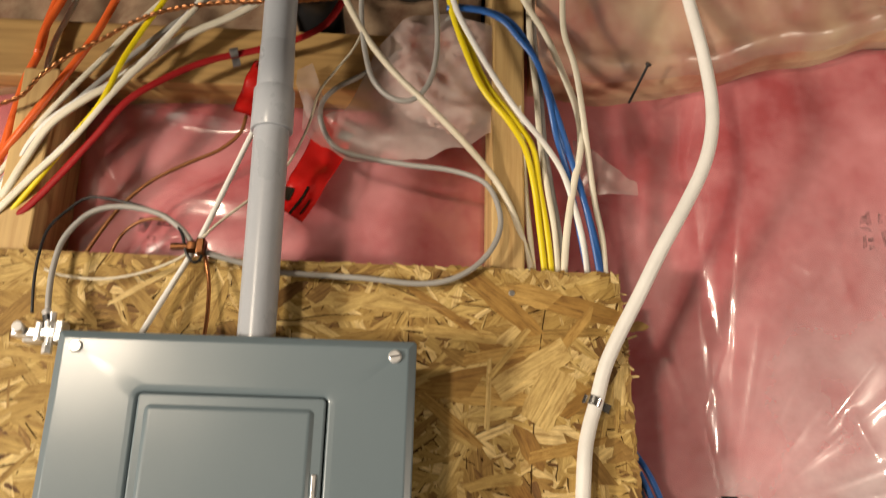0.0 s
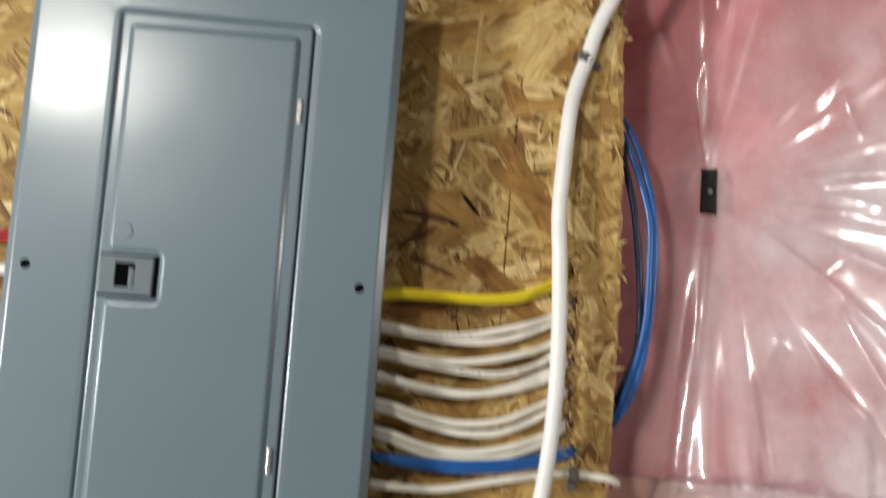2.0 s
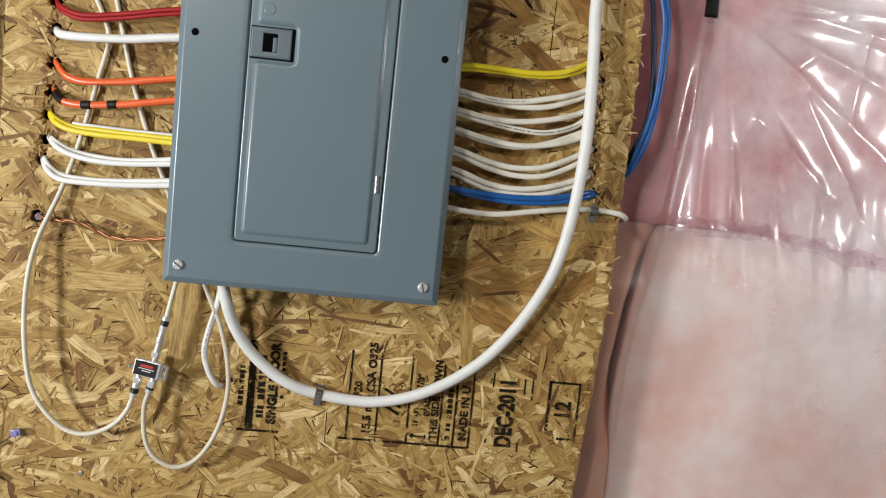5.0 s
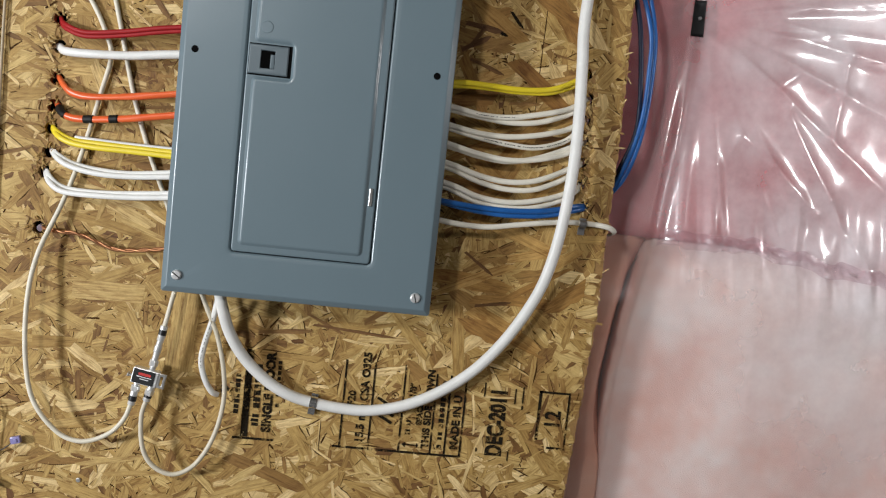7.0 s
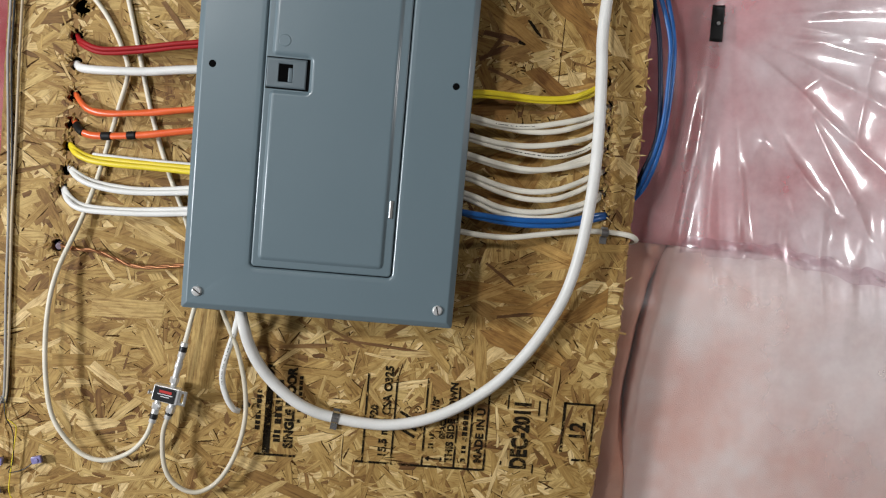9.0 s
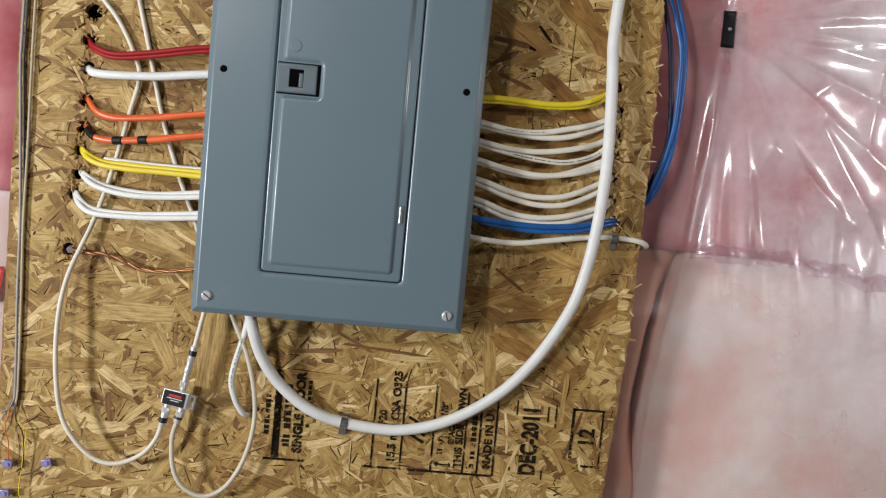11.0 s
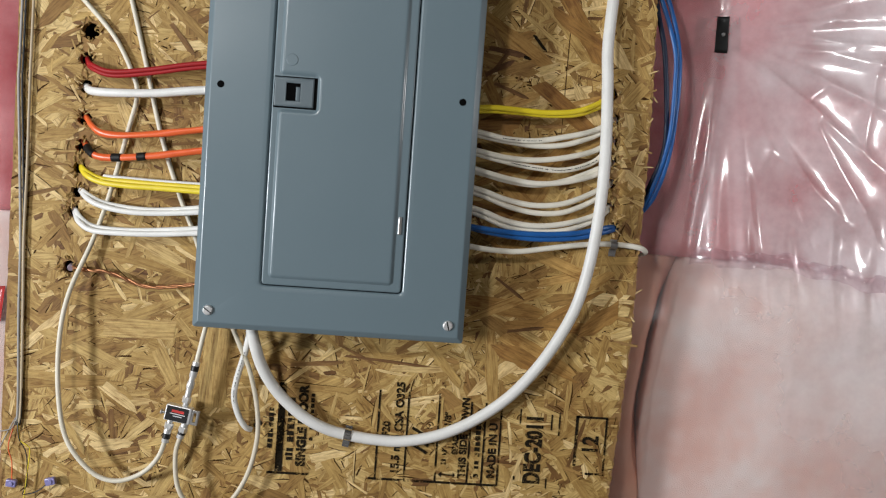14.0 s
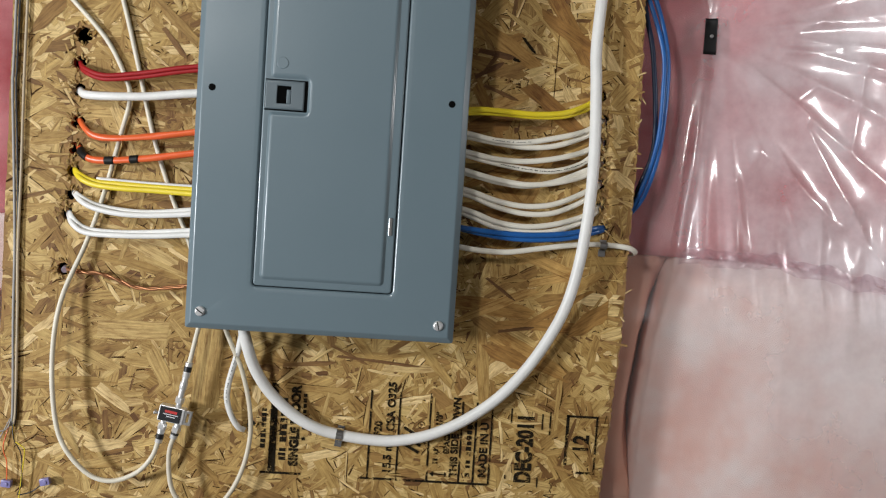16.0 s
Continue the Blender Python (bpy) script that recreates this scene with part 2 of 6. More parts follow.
CLAMP = painted("aged_copper", (0.10, 0.04, 0.018), (0.22, 0.09, 0.04), 0.38, 1.0, scale=120)
COPPER = painted("copper", (0.34, 0.13, 0.055), (0.60, 0.27, 0.12), 0.33, 1.0, scale=120)
OLD_COPPER = painted("dulled_copper", (0.27, 0.115, 0.048), (0.47, 0.235, 0.115), 0.40, 0.85, scale=120)
TAPE = painted("black_tape", (0.006, 0.006, 0.006), (0.009, 0.009, 0.009), 0.5)
TAPE.node_tree.nodes["Principled BSDF"].inputs["Specular IOR Level"].default_value = 0.25
RED_TAPE = painted("red_sheathing_tape", (0.44, 0.008, 0.008), (0.56, 0.018, 0.015), 0.18, scale=20, bump=0.2)
INK = painted("black_ink", (0.003, 0.003, 0.003), (0.028, 0.020, 0.011), 0.9, scale=300)
INK.node_tree.nodes["Principled BSDF"].inputs["Specular IOR Level"].default_value = 0.08
STAMP = painted("worn_stamp_ink", (0.004, 0.004, 0.003), (0.030, 0.022, 0.012), 0.9, scale=300)
STAMP.node_tree.nodes["Principled BSDF"].inputs["Specular IOR Level"].default_value = 0.08


def wear(m, scale, low, high):
    """Flakes a thin coat off in patches at two sizes."""
    n, l = m.node_tree.nodes, m.node_tree.links
    tc = n.new("ShaderNodeTexCoord").outputs["Object"]
    mixed, span = n.new("ShaderNodeMath"), n.new("ShaderNodeMapRange")
    mixed.operation = "MULTIPLY"
    l.new(noise_node(n, l, tc, scale, 5, 0.7).outputs["Fac"], mixed.inputs[0])
    l.new(noise_node(n, l, tc, scale * 0.13, 3, 0.6).outputs["Fac"], mixed.inputs[1])
    l.new(mixed.outputs[0], span.inputs[0])
    span.inputs[1].default_value, span.inputs[2].default_value = low, high
    l.new(span.outputs[0], n["Principled BSDF"].inputs["Alpha"])


wear(STAMP, 330.0, 0.165, 0.255)
SMUDGE = painted("smudged_film_ink", (0.01, 0.01, 0.01), (0.05, 0.04, 0.04), 0.6, scale=120)
wear(SMUDGE, 70.0, 0.17, 0.46)
LABEL_RED = painted("red_print", (0.5, 0.03, 0.03), (0.6, 0.05, 0.04), 0.5)
LABEL_WHITE = painted("white_print", (0.7, 0.7, 0.7), (0.8, 0.8, 0.8), 0.5)
PURPLE = painted("violet_plastic", (0.17, 0.15, 0.36), (0.27, 0.25, 0.47), 0.3)
MAUVE = painted("dull_mauve_plastic", (0.16, 0.12, 0.15), (0.26, 0.20, 0.24), 0.4)
CONCRETE = painted("concrete", (0.12, 0.115, 0.11), (0.17, 0.165, 0.16), 0.85, scale=6, bump=0.4, fine=120)
WALL_PAINT = painted("dull_brown_board", (0.045, 0.036, 0.028), (0.065, 0.052, 0.04), 0.75, scale=3, bump=0.1)

# ---- mesh helpers ----


def box_bm(x0, x1, y0, y1, z0, z1, bevel=0.0, segments=2):
    bm = bmesh.new()
    bmesh.ops.create_cube(bm, size=1)
    for v in bm.verts:
        v.co = Vector(((x0 + x1) / 2 + v.co.x * (x1 - x0), (y0 + y1) / 2 + v.co.y * (y1 - y0), (z0 + z1) / 2 + v.co.z * (z1 - z0)))
    if bevel:
        bmesh.ops.bevel(bm, geom=bm.edges[:], offset=bevel, segments=segments, profile=0.5, affect="EDGES")
        keep_flat(bm, 8 * bevel * bevel)
    return bm


def keep_flat(bm, area):
    """Marks the broad faces, which part() leaves flat between rounded edges."""
    mark = bm.faces.layers.int.new("flat")
    for f in bm.faces:
        f[mark] = int(f.calc_area() > area)


def cyl_bm(a, b, r, r2=None, n=20, bevel=0.0):
    a, b = Vector(a), Vector(b)
    d = b - a
    bm = bmesh.new()
    bmesh.ops.create_cone(bm, cap_ends=True, segments=n, radius1=r, radius2=r if r2 is None else r2, depth=d.length)
    if bevel:
        rim = [e for e in bm.edges if abs(e.verts[0].co.z - e.verts[1].co.z) < 1e-6]
        bmesh.ops.bevel(bm, geom=rim, offset=bevel, segments=2, profile=0.5, affect="EDGES")
    bmesh.ops.transform(bm, matrix=Matrix.Translation((a + b) / 2) @ d.to_track_quat("Z", "Y").to_matrix().to_4x4(), verts=bm.verts[:])
    return bm


def joined(*bms):
    """Several bmeshes as one."""
    out = bmesh.new()
    for bm in bms:
        me = bpy.data.meshes.new("piece")
        bm.to_mesh(me)
        bm.free()
        out.from_mesh(me)
        bpy.data.meshes.remove(me)
    return out


def part(name, bm, mat, parent=None, label="", smooth=True):
    me = bpy.data.meshes.new(name)
    bmesh.ops.recalc_face_normals(bm, faces=bm.faces[:])
    mark = bm.faces.layers.int.get("flat")
    for f in bm.faces:
        f.smooth = smooth and len(f.verts) < 5 and (mark is None or f[mark] == 0)
    for e in bm.edges:
        if len(e.link_faces) == 2:
            e.smooth = e.calc_face_angle(0) < radians(38) and all(f.smooth for f in e.link_faces)
    bm.to_mesh(me)
    bm.free()
    me.materials.append(mat)
    ob = new(name, me)
    ob.parent = parent
    return tagged(ob, label) if label else ob


def raw(name, verts, faces, mat, parent=None, smooth=True):
    me = bpy.data.meshes.new(name)
    me.from_pydata([tuple(v) for v in verts], [], [tuple(f) for f in faces])
    me.materials.append(mat)
    if smooth:
        me.shade_smooth()
    ob = new(name, me)
    ob.parent = parent
    return ob


def spline(points, step=0.006):
    """A smooth run through the points, as an array."""
    p = np.array(points, float)
    p = np.vstack([2 * p[0] - p[1], p, 2 * p[-1] - p[-2]])
    run = []
    for i in range(1, len(p) - 2):
        a, b, c, d = p[i - 1:i + 3]
        n = max(2, int(np.linalg.norm(c - b) / step))
        for s in np.arange(n) / n:
            run.append(0.5 * (2 * b + (c - a) * s + (2 * a - 5 * b + 4 * c - d) * s * s + (3 * b - a - 3 * c + d) * s ** 3))
    run.append(p[-2])
    return np.array(run)


def tube_mesh(run, r, flat=1.0, n=10, turn=0.0, twist=0.0):
    """Verts and faces of a tube along run. flat: thickness over width; the wide side lies in the plane of the wall."""
    k = len(run)
    t = np.gradient(run, axis=0)
    t /= np.linalg.norm(t, axis=1)[:, None] + 1e-12
    ref = np.tile(np.array([0.0, 1.0, 0.0]), (k, 1))
    near = np.abs(t[:, 1]) > 0.93
    ref[near] = (0.0, 0.0, 1.0)
    u = np.cross(t, ref)
    for i in range(1, k):
        if np.dot(u[i], u[i - 1]) < 0:
            u[i] = -u[i]
    for _ in range(4):
        u[1:-1] = (u[:-2] + 2 * u[1:-1] + u[2:]) / 4
    u -= t * (u * t).sum(1)[:, None]
    u /= np.linalg.norm(u, axis=1)[:, None] + 1e-12
    v = np.cross(t, u)
    ang = np.linspace(0, 2 * np.pi, n, endpoint=False)
    s = np.linspace(0, 1, k)
    spin = radians(turn) + twist * np.sin(s * 9.0 + turn)
    verts = []
    for i in range(k):
        c, d = np.cos(spin[i]), np.sin(spin[i])
        uu, vv = c * u[i] + d * v[i], c * v[i] - d * u[i]
        verts.append(run[i] + r * (np.cos(ang)[:, None] * uu + flat * np.sin(ang)[:, None] * vv))
    verts = np.vstack(verts)
    faces = [(i * n + j, i * n + (j + 1) % n, (i + 1) * n + (j + 1) % n, (i + 1) * n + j) for i in range(k - 1) for j in range(n)]
    faces += [tuple(range(n))[::-1], tuple((k - 1) * n + j for j in range(n))]
    return verts, faces


def cable(name, points, r, mat, label, category="cable", group="", flat=1.0, parent=None, turn=0.0, twist=0.0, n=10):
    ob = raw(name, *tube_mesh(spline(points), r, flat, n, turn, twist), mat, parent)
    return tagged(ob, label, "" if parent else category, group)


def cable_print(ob, points, r, s0, s1, seed, tall=0.0016, lift=0.0):
    """Runs of small dark marks printed along the front of a cable."""
    run, rng = spline(points, 0.0008), random.Random(seed)
    k, end = int(len(run) * s0), int(len(run) * s1) - 8
    verts, faces = [], []
    while k < end:
        n = rng.choice((1, 2, 2, 3))
        t = run[k + n] - run[k]
        up = np.array([-t[2], 0.0, t[0]])
        up *= tall * rng.uniform(0.7, 1.0) / (2 * np.linalg.norm(up) + 1e-9)
        b = len(verts)
        for q in (run[k], run[k + n]):
            for s in (-1, 1):
                verts.append(q + s * up + np.array([0, -r - 0.0004, lift]))
        faces.append((b, b + 1, b + 3, b + 2))
        k += n + (rng.choice((1, 1, 2)) if rng.random() < 0.85 else 5)
    return raw("print", verts, faces, INK, ob)


def shifted(points, dx=0.0, dy=0.0, dz=0.0, sway=0.0, seed=0):
    rng = random.Random(seed)
    return [(x + dx + rng.uniform(-sway, sway), y + dy, z + dz + rng.uniform(-sway, sway)) for x, y, z in points]


def thing(name, place, label, category, group="", kind=""):
    ob = new(name)
    ob.empty_display_size = 0.02
    return tagged(ob, label, category, group, kind)


def grid_sheet(name, x0, x1, z0, z1, step, depth, mat, edge=None, thick=0.0, parent=None, across=None):
    """A sheet over the wall plane, with y from depth(x, z) on arrays. thick: skirts run back that far."""
    nx, nz = int((x1 - x0) / step) + 1, int((z1 - z0) / step) + 1
    gx, gz = np.meshgrid(np.linspace(x0, x1, nx), np.linspace(z0, z1, nz))
    if edge is not None:
        gz = edge(gx, gz)
    if across is not None:
        gx = across(gx, gz)
    gy = depth(gx, gz)
    verts = np.stack([gx, gy, gz], -1).reshape(-1, 3)
    idx = np.arange(nx * nz).reshape(nz, nx)
    faces = np.stack([idx[:-1, :-1], idx[:-1, 1:], idx[1:, 1:], idx[1:, :-1]], -1).reshape(-1, 4).tolist()
    if thick:
        rim = np.concatenate([idx[0, :], idx[1:, -1], idx[-1, -2::-1], idx[-2:0:-1, 0]])
        back = verts[rim].copy()
        back[:, 1] += thick
        m, base = len(rim), len(verts)
        verts = np.vstack([verts, back])
        faces += [(int(rim[i]), base + i, base + (i + 1) % m, int(rim[(i + 1) % m])) for i in range(m)]
        faces.append(tuple(base + i for i in range(m)))
    return raw(name, verts, faces, mat, parent)


def ripple(x, z, seed, scale, amount, octaves=4):
    """Smooth random relief from sines."""
    rng = np.random.default_rng(seed)
    out = np.zeros(np.shape(x))
    for k in range(octaves):
        for _ in range(3):
            a, p, f = rng.uniform(0, 2 * np.pi), rng.uniform(0, 6.28), scale * 2 ** k * rng.uniform(0.7, 1.3)
            out += np.sin(f * (x * np.cos(a) + z * np.sin(a)) + p + 1.5 * np.sin(0.6 * f * (z * np.cos(a) - x * np.sin(a)) + p)) / 2 ** k
    return out * amount / 3


def segment_distance(x, z, a, b):
    ax, az, bx, bz = *a, *b
    s = np.clip(((x - ax) * (bx - ax) + (z - az) * (bz - az)) / ((bx - ax) ** 2 + (bz - az) ** 2), 0, 1)
    return np.hypot(x - ax - s * (bx - ax), z - az - s * (bz - az))


# ---- room ----
def slab(name, x0, x1, y0, y1, z0, z1, mat, label, category):
    return tagged(part(name, box_bm(x0, x1, y0, y1, z0, z1), mat, smooth=False), label, category, kind="structure")


slab("floor", -3.0, 3.5, -5.0, 0.6, -0.1, 0.0, CONCRETE, "bare grey concrete basement floor", "floor")
# the second box is an unseen light blocker for the top of the wall
tagged(part("ceiling", joined(box_bm(-3.0, 3.5, -5.0, 0.6, 2.50, 2.60), box_bm(-3.0, 0.12, -0.56, -0.45, 2.195, 2.50)), WALL_PAINT, smooth=False), "plain dull basement ceiling with an unseen block added to shade the wall top", "ceiling", kind="structure")
slab("wall_north", -3.0, 3.5, 0.5, 0.6, 0.0, 2.62, CONCRETE, "grey concrete wall behind the framing", "wall")
slab("wall_south", -3.0, 3.5, -5.1, -5.0, 0.0, 2.62, WALL_PAINT, "plain dull brown wall", "wall")
slab("wall_west", -3.1, -3.0, -5.0, 0.6, 0.0, 2.62, WALL_PAINT, "plain dull brown wall", "wall")
slab("wall_east", 3.5, 3.6, -5.0, 0.6, 0.0, 2.62, WALL_PAINT, "plain dull brown wall", "wall")

# ---- framing ----


def stud(x0, x1, z0, z1, y0, y1, mat, lean=0.0, name="wall_stud", label="bare spruce wall stud behind the board"):
    bm = box_bm(x0, x1, y0, y1, z0, z1, 0.003)
    for v in bm.verts:
        v.co.x += lean * (v.co.z - z0)
    return tagged(part(name, bm, mat), label, "stud", "wall studs", "structure")


stud(-0.33, -0.283, 0.0, 2.205, 0.0125, 0.16, STUD)
stud(0.278, 0.320, 0.0, 2.45, 0.0125, 0.16, STUD)
top_plate = tagged(part("top_plate", box_bm(-0.043, 0.043, -0.07, 0.07, -0.95, 0.95, 0.003), PLATE), "horizontal spruce plate across the top of the studs", "beam", kind="structure")
top_plate.matrix_world = pose(-0.668, 0.108, 2.2495, 0, 90, 0)

# ---- insulation and vapour barrier ----
TAPE_AT = (0.577, 1.668)
CREASES = [((0.576, 2.264), (0.547, 2.133)), ((0.547, 2.133), (0.555, 2.06)), ((0.555, 2.06), (0.558, 1.978)), ((0.558, 1.978), (0.571, 1.899)), ((0.571, 1.899), (0.585, 1.879)),
           ((0.585, 1.879), (0.553, 1.80)), ((0.553, 1.80), (0.574, 1.695)), ((0.622, 2.248), (0.609, 2.089)), ((0.609, 2.089), (0.585, 1.879))]
# sharp folds in the film: ends (x, z), height, half width
FOLDS = [((0.600, 1.62), (0.626, 1.441), 0.0025, 0.012), ((0.626, 1.441), (0.668, 1.305), 0.004, 0.010), ((0.586, 1.651), (0.731, 1.539), 0.005, 0.012), ((0.731, 1.539), (0.817, 1.404), 0.007, 0.012),
         ((0.817, 1.404), (0.875, 1.31), 0.008, 0.012), ((0.651, 1.464), (0.662, 1.491), 0.004, 0.007), ((0.662, 1.491), (0.72, 1.449), 0.004, 0.007), ((0.72, 1.449), (0.80, 1.378), 0.005, 0.008)]
# long folds that swell as they run down: top (x, z), foot (x, z), height at the foot, half width
SWELLS = [((0.575, 1.645), (0.549, 1.33), 0.014, 0.0065), ((0.577, 1.58), (0.584, 1.32), 0.026, 0.020), ((0.604, 1.55), (0.640, 1.32), 0.010, 0.016)]
RIDGES = [((0.763, 1.716), (0.698, 1.674)), ((0.698, 1.674), (0.785, 1.661)), ((0.785, 1.661), (0.690, 1.647)), ((0.719, 1.580), (0.744, 1.598)), ((0.744, 1.598), (0.797, 1.582)),
          ((0.826, 1.642), (0.814, 1.504)), ((0.694, 1.783), (0.765, 1.865)), ((0.735, 1.985), (0.742, 1.940)), ((0.730, 1.795), (0.753, 1.751)), ((0.668, 1.992), (0.69, 1.983))]


def wall_depth(x, z):
    """How far back the batts' face lies: hollow beside the board, pulled in at the tape patch."""
    y = 0.075 + 0.036 * np.exp(-((x - 0.43) / 0.13) ** 2) * (x > 0) + 0.03 * np.exp(-((x + 0.46) / 0.06) ** 2) * (x < 0)
    d = np.hypot(x - TAPE_AT[0], (z - TAPE_AT[1]) * 0.8)
    y = y + 0.013 * np.exp(-(d / 0.09) ** 2)
    return y + ripple(x, z, 3, 9.0, 0.006, 3)


def barrier_depth(x, z):
    """The film over the batts, with folds that fan out from the tape patch."""
    y = wall_depth(x, z) - 0.020
    dx, dz = x - TAPE_AT[0], z - TAPE_AT[1]
    d, a = np.hypot(dx, dz), np.arctan2(dz, dx)
    fan = (1 - np.abs(np.sin(8 * a + 1.6 * np.sin(3 * a + 1)))) ** 3 + 0.5 * (1 - np.abs(np.sin(13 * a + 1.9 * np.sin(4 * a)))) ** 4
    broken = 0.7 + 0.3 * np.sin(26 * d + 5 * np.sin(4 * a)) * np.sin(15 * a)
    calm = np.clip((dx - 0.02 + 0.3 * np.clip(dz, 0, 1)) / 0.12, 0.12, 1)
    y = y - 0.0095 * fan * broken * np.where(dz < 0, calm, 1.0) * np.clip(d / 0.12, 0, 1) * np.exp(-(d / 0.5) ** 2) * np.where(dx > -0.02, 1.0, 0.3) * np.where(dz > 0.8 * np.abs(dx), 0.45, 1.0) * (x > 0)
    for (x0, z0), (x1, z1), high, wide in SWELLS:
        s = np.clip((z0 - z) / (z0 - z1), 0, 1)
        y = y - high * s * np.exp(-((x - x0 - (x1 - x0) * s) / wide) ** 2) * (x > 0)
    for a0, b0, high, wide in FOLDS:
        y = y - high * np.exp(-segment_distance(x, z, a0, b0) / wide) * np.clip(d / 0.06, 0.3, 1)
    y = y - (0.0022 * np.sin(88 * x + 3 * np.sin(7 * x)) + 0.0012 * np.sin(190 * x)) * np.exp(-((z - 1.31) / 0.09) ** 2)
    q = np.min([segment_distance(x, z, a0, b0) for a0, b0 in CREASES], axis=0)
    y = y + 0.0055 * np.exp(-q / 0.010)
    q = np.min([segment_distance(x, z, a0, b0) for a0, b0 in RIDGES], axis=0)
    y = y - 0.005 * np.exp(-q / 0.010) * np.clip(d / 0.12, 0, 1)
    y = y + ripple(x, z, 11, 15.0, 0.0040, 3) * np.clip((x - 0.53) / 0.17, 0.10, 1)
    return y + ripple(x * 0.6 + z * 0.2, z, 29, 50.0, 0.0004, 2)


def seam(x):
    return 1.312 - 0.15 * np.clip(x - 0.69, 0, 2)


def crease(z):
    """The deep fold down the lower batts."""
    return np.interp(z, [0.9, 0.945, 1.009, 1.083, 1.176, 1.231, 1.32], [0.504, 0.502, 0.500, 0.503, 0.516, 0.529, 0.549])


def forward(x, z):
    """The lower batts swell out towards the board's edge."""
    s = np.clip((1.32 - z) / 0.12, 0, 1)
    return 0.040 * s * s * (3 - 2 * s) * np.exp(-((x - 0.45) / 0.11) ** 2) * (x > 0)


def lower_depth(x, z):
    y = wall_depth(x, z) - forward(x, z) + 0.004 - 0.015 * np.exp(-((x - 0.43) / 0.085) ** 2) * (x > 0)
    line = crease(z)
    y = y + 0.06 * np.exp(-((x - line) / np.where(x > line, 0.004, 0.016)) ** 2) * np.clip((z - 0.93) / 0.12, 0, 1) * np.clip((1.34 - z) / 0.1, 0.3, 1)
    y = y - bulge(x, z, 1.34, 0.12, 0.022)
    return y


def bulge(x, z, top, over, amount):
    """The lower batts stand proud of the upper ones."""
    s = np.clip((top - z) / over, 0, 1)
    return amount * s * s * (3 - 2 * s) * np.clip((x - 0.52) / 0.20, 0, 1)


def hanging(x, z):
    """Narrow folds that run on below the seam and die out."""
    y = np.zeros(np.shape(x))
    for at, lean, low, high in ((0.562, -0.06, 1.17, 0.003), (0.584, 0.02, 1.16, 0.006), (0.628, 0.05, 1.20, 0.004), (0.650, 0.04, 1.23, 0.003), (0.672, 0.10, 1.16, 0.006), (0.716, 0.10, 1.21, 0.005), (0.742, 0.12, 1.24, 0.003), (0.768, 0.14, 1.19, 0.006), (0.815, 0.20, 1.22, 0.005), (0.846, 0.22, 1.20, 0.004), (0.885, 0.25, 1.21, 0.006)):
        s = np.clip((z - low) / (1.30 - low), 0, 1)
        y = y + high * s * np.exp(-np.abs(x - at - lean * (1.31 - z)) / 0.007)
    return y


def film_depth(x, z):
    """One film over both rows of batts, stretched across the fold in the lower ones."""
    low = wall_depth(x, z) - forward(x, z) - 0.015 - 0.015 * np.exp(-((x - 0.43) / 0.085) ** 2) * (x > 0) + 0.6 * ripple(x, z, 5, 20.0, 0.003, 3)
    low = low + (0.0050 * np.abs(np.sin(44 * x + 2 * np.sin(9 * x))) + 0.0016 * np.sin(170 * x + 3 * np.sin(13 * x))) * np.exp(-((z - 1.29) / np.where(z < 1.29, 0.075, 0.10)) ** 2) * np.clip((x - 0.54) / 0.04, 0, 1)
    low = low - bulge(x, z, 1.41, 0.20, 0.036) - hanging(x, z)
    s = np.clip((z - 1.27) / 0.07, 0, 1)
    s = s * s * (3 - 2 * s)
    return low * (1 - s) + (barrier_depth(x, z) - bulge(x, z, 1.41, 0.20, 0.036)) * s


def above_seam(x, z):
    return z + (seam(x) - 1.30) * np.clip((2.2 - z) / 0.9, 0, 1)


def below_seam(x, z):
    return z * (seam(x) - 0.0006) / 1.2995


for nm, x0, x1 in (("right", 0.326, 1.9), ("left", -1.5, -0.335)):
    b = grid_sheet("insulation_batt", x0, x1, 1.30, 2.33 if nm == "right" else 2.2, 0.012, wall_depth, PINK, above_seam, 0.09)
    tagged(b, "pink fibreglass batts behind clear plastic film", "insulation", "wall insulation")
    if nm == "right":
        b = grid_sheet("insulation_batt", x0, 0.514, 0.0, 1.2995, 0.006, lower_depth, ROSY, below_seam, 0.08, across=lambda x, z: 0.326 + (x - 0.326) * (crease(z) - 0.327) / 0.188)
        tagged(b, "roll of fibreglass bulging beside the board, rosy from its pink and painted shade", "insulation", "wall insulation")
    b = grid_sheet("insulation_batt", 0.516 if nm == "right" else x0, x1, 0.0, 1.2995, 0.006, lower_depth, PALE, below_seam, 0.08, across=(lambda x, z: 1.9 - (1.9 - x) * (1.899 - crease(z)) / 1.384) if nm == "right" else None)
    tagged(b, "pale pink fibreglass batts behind clear plastic film", "insulation", "wall insulation")
    f = grid_sheet("plastic_sheet", x0, x1 - 0.3 if nm == "right" else x1, 0.70, 2.33 if nm == "right" else 2.2, 0.004 if nm == "right" else 0.008, film_depth, FILM)
    tagged(f, "wrinkled clear plastic vapour barrier with folds round a tape patch" if nm == "right" else "clear plastic vapour barrier over pink insulation", "plastic sheet", "vapour barrier")
    f = grid_sheet("plastic_sheet", x0, x1 - 0.3 if nm == "right" else x1, 0.0, 0.70, 0.02, film_depth, FILM)
    tagged(f, "clear plastic vapour barrier over pale insulation", "plastic sheet", "vapour barrier")

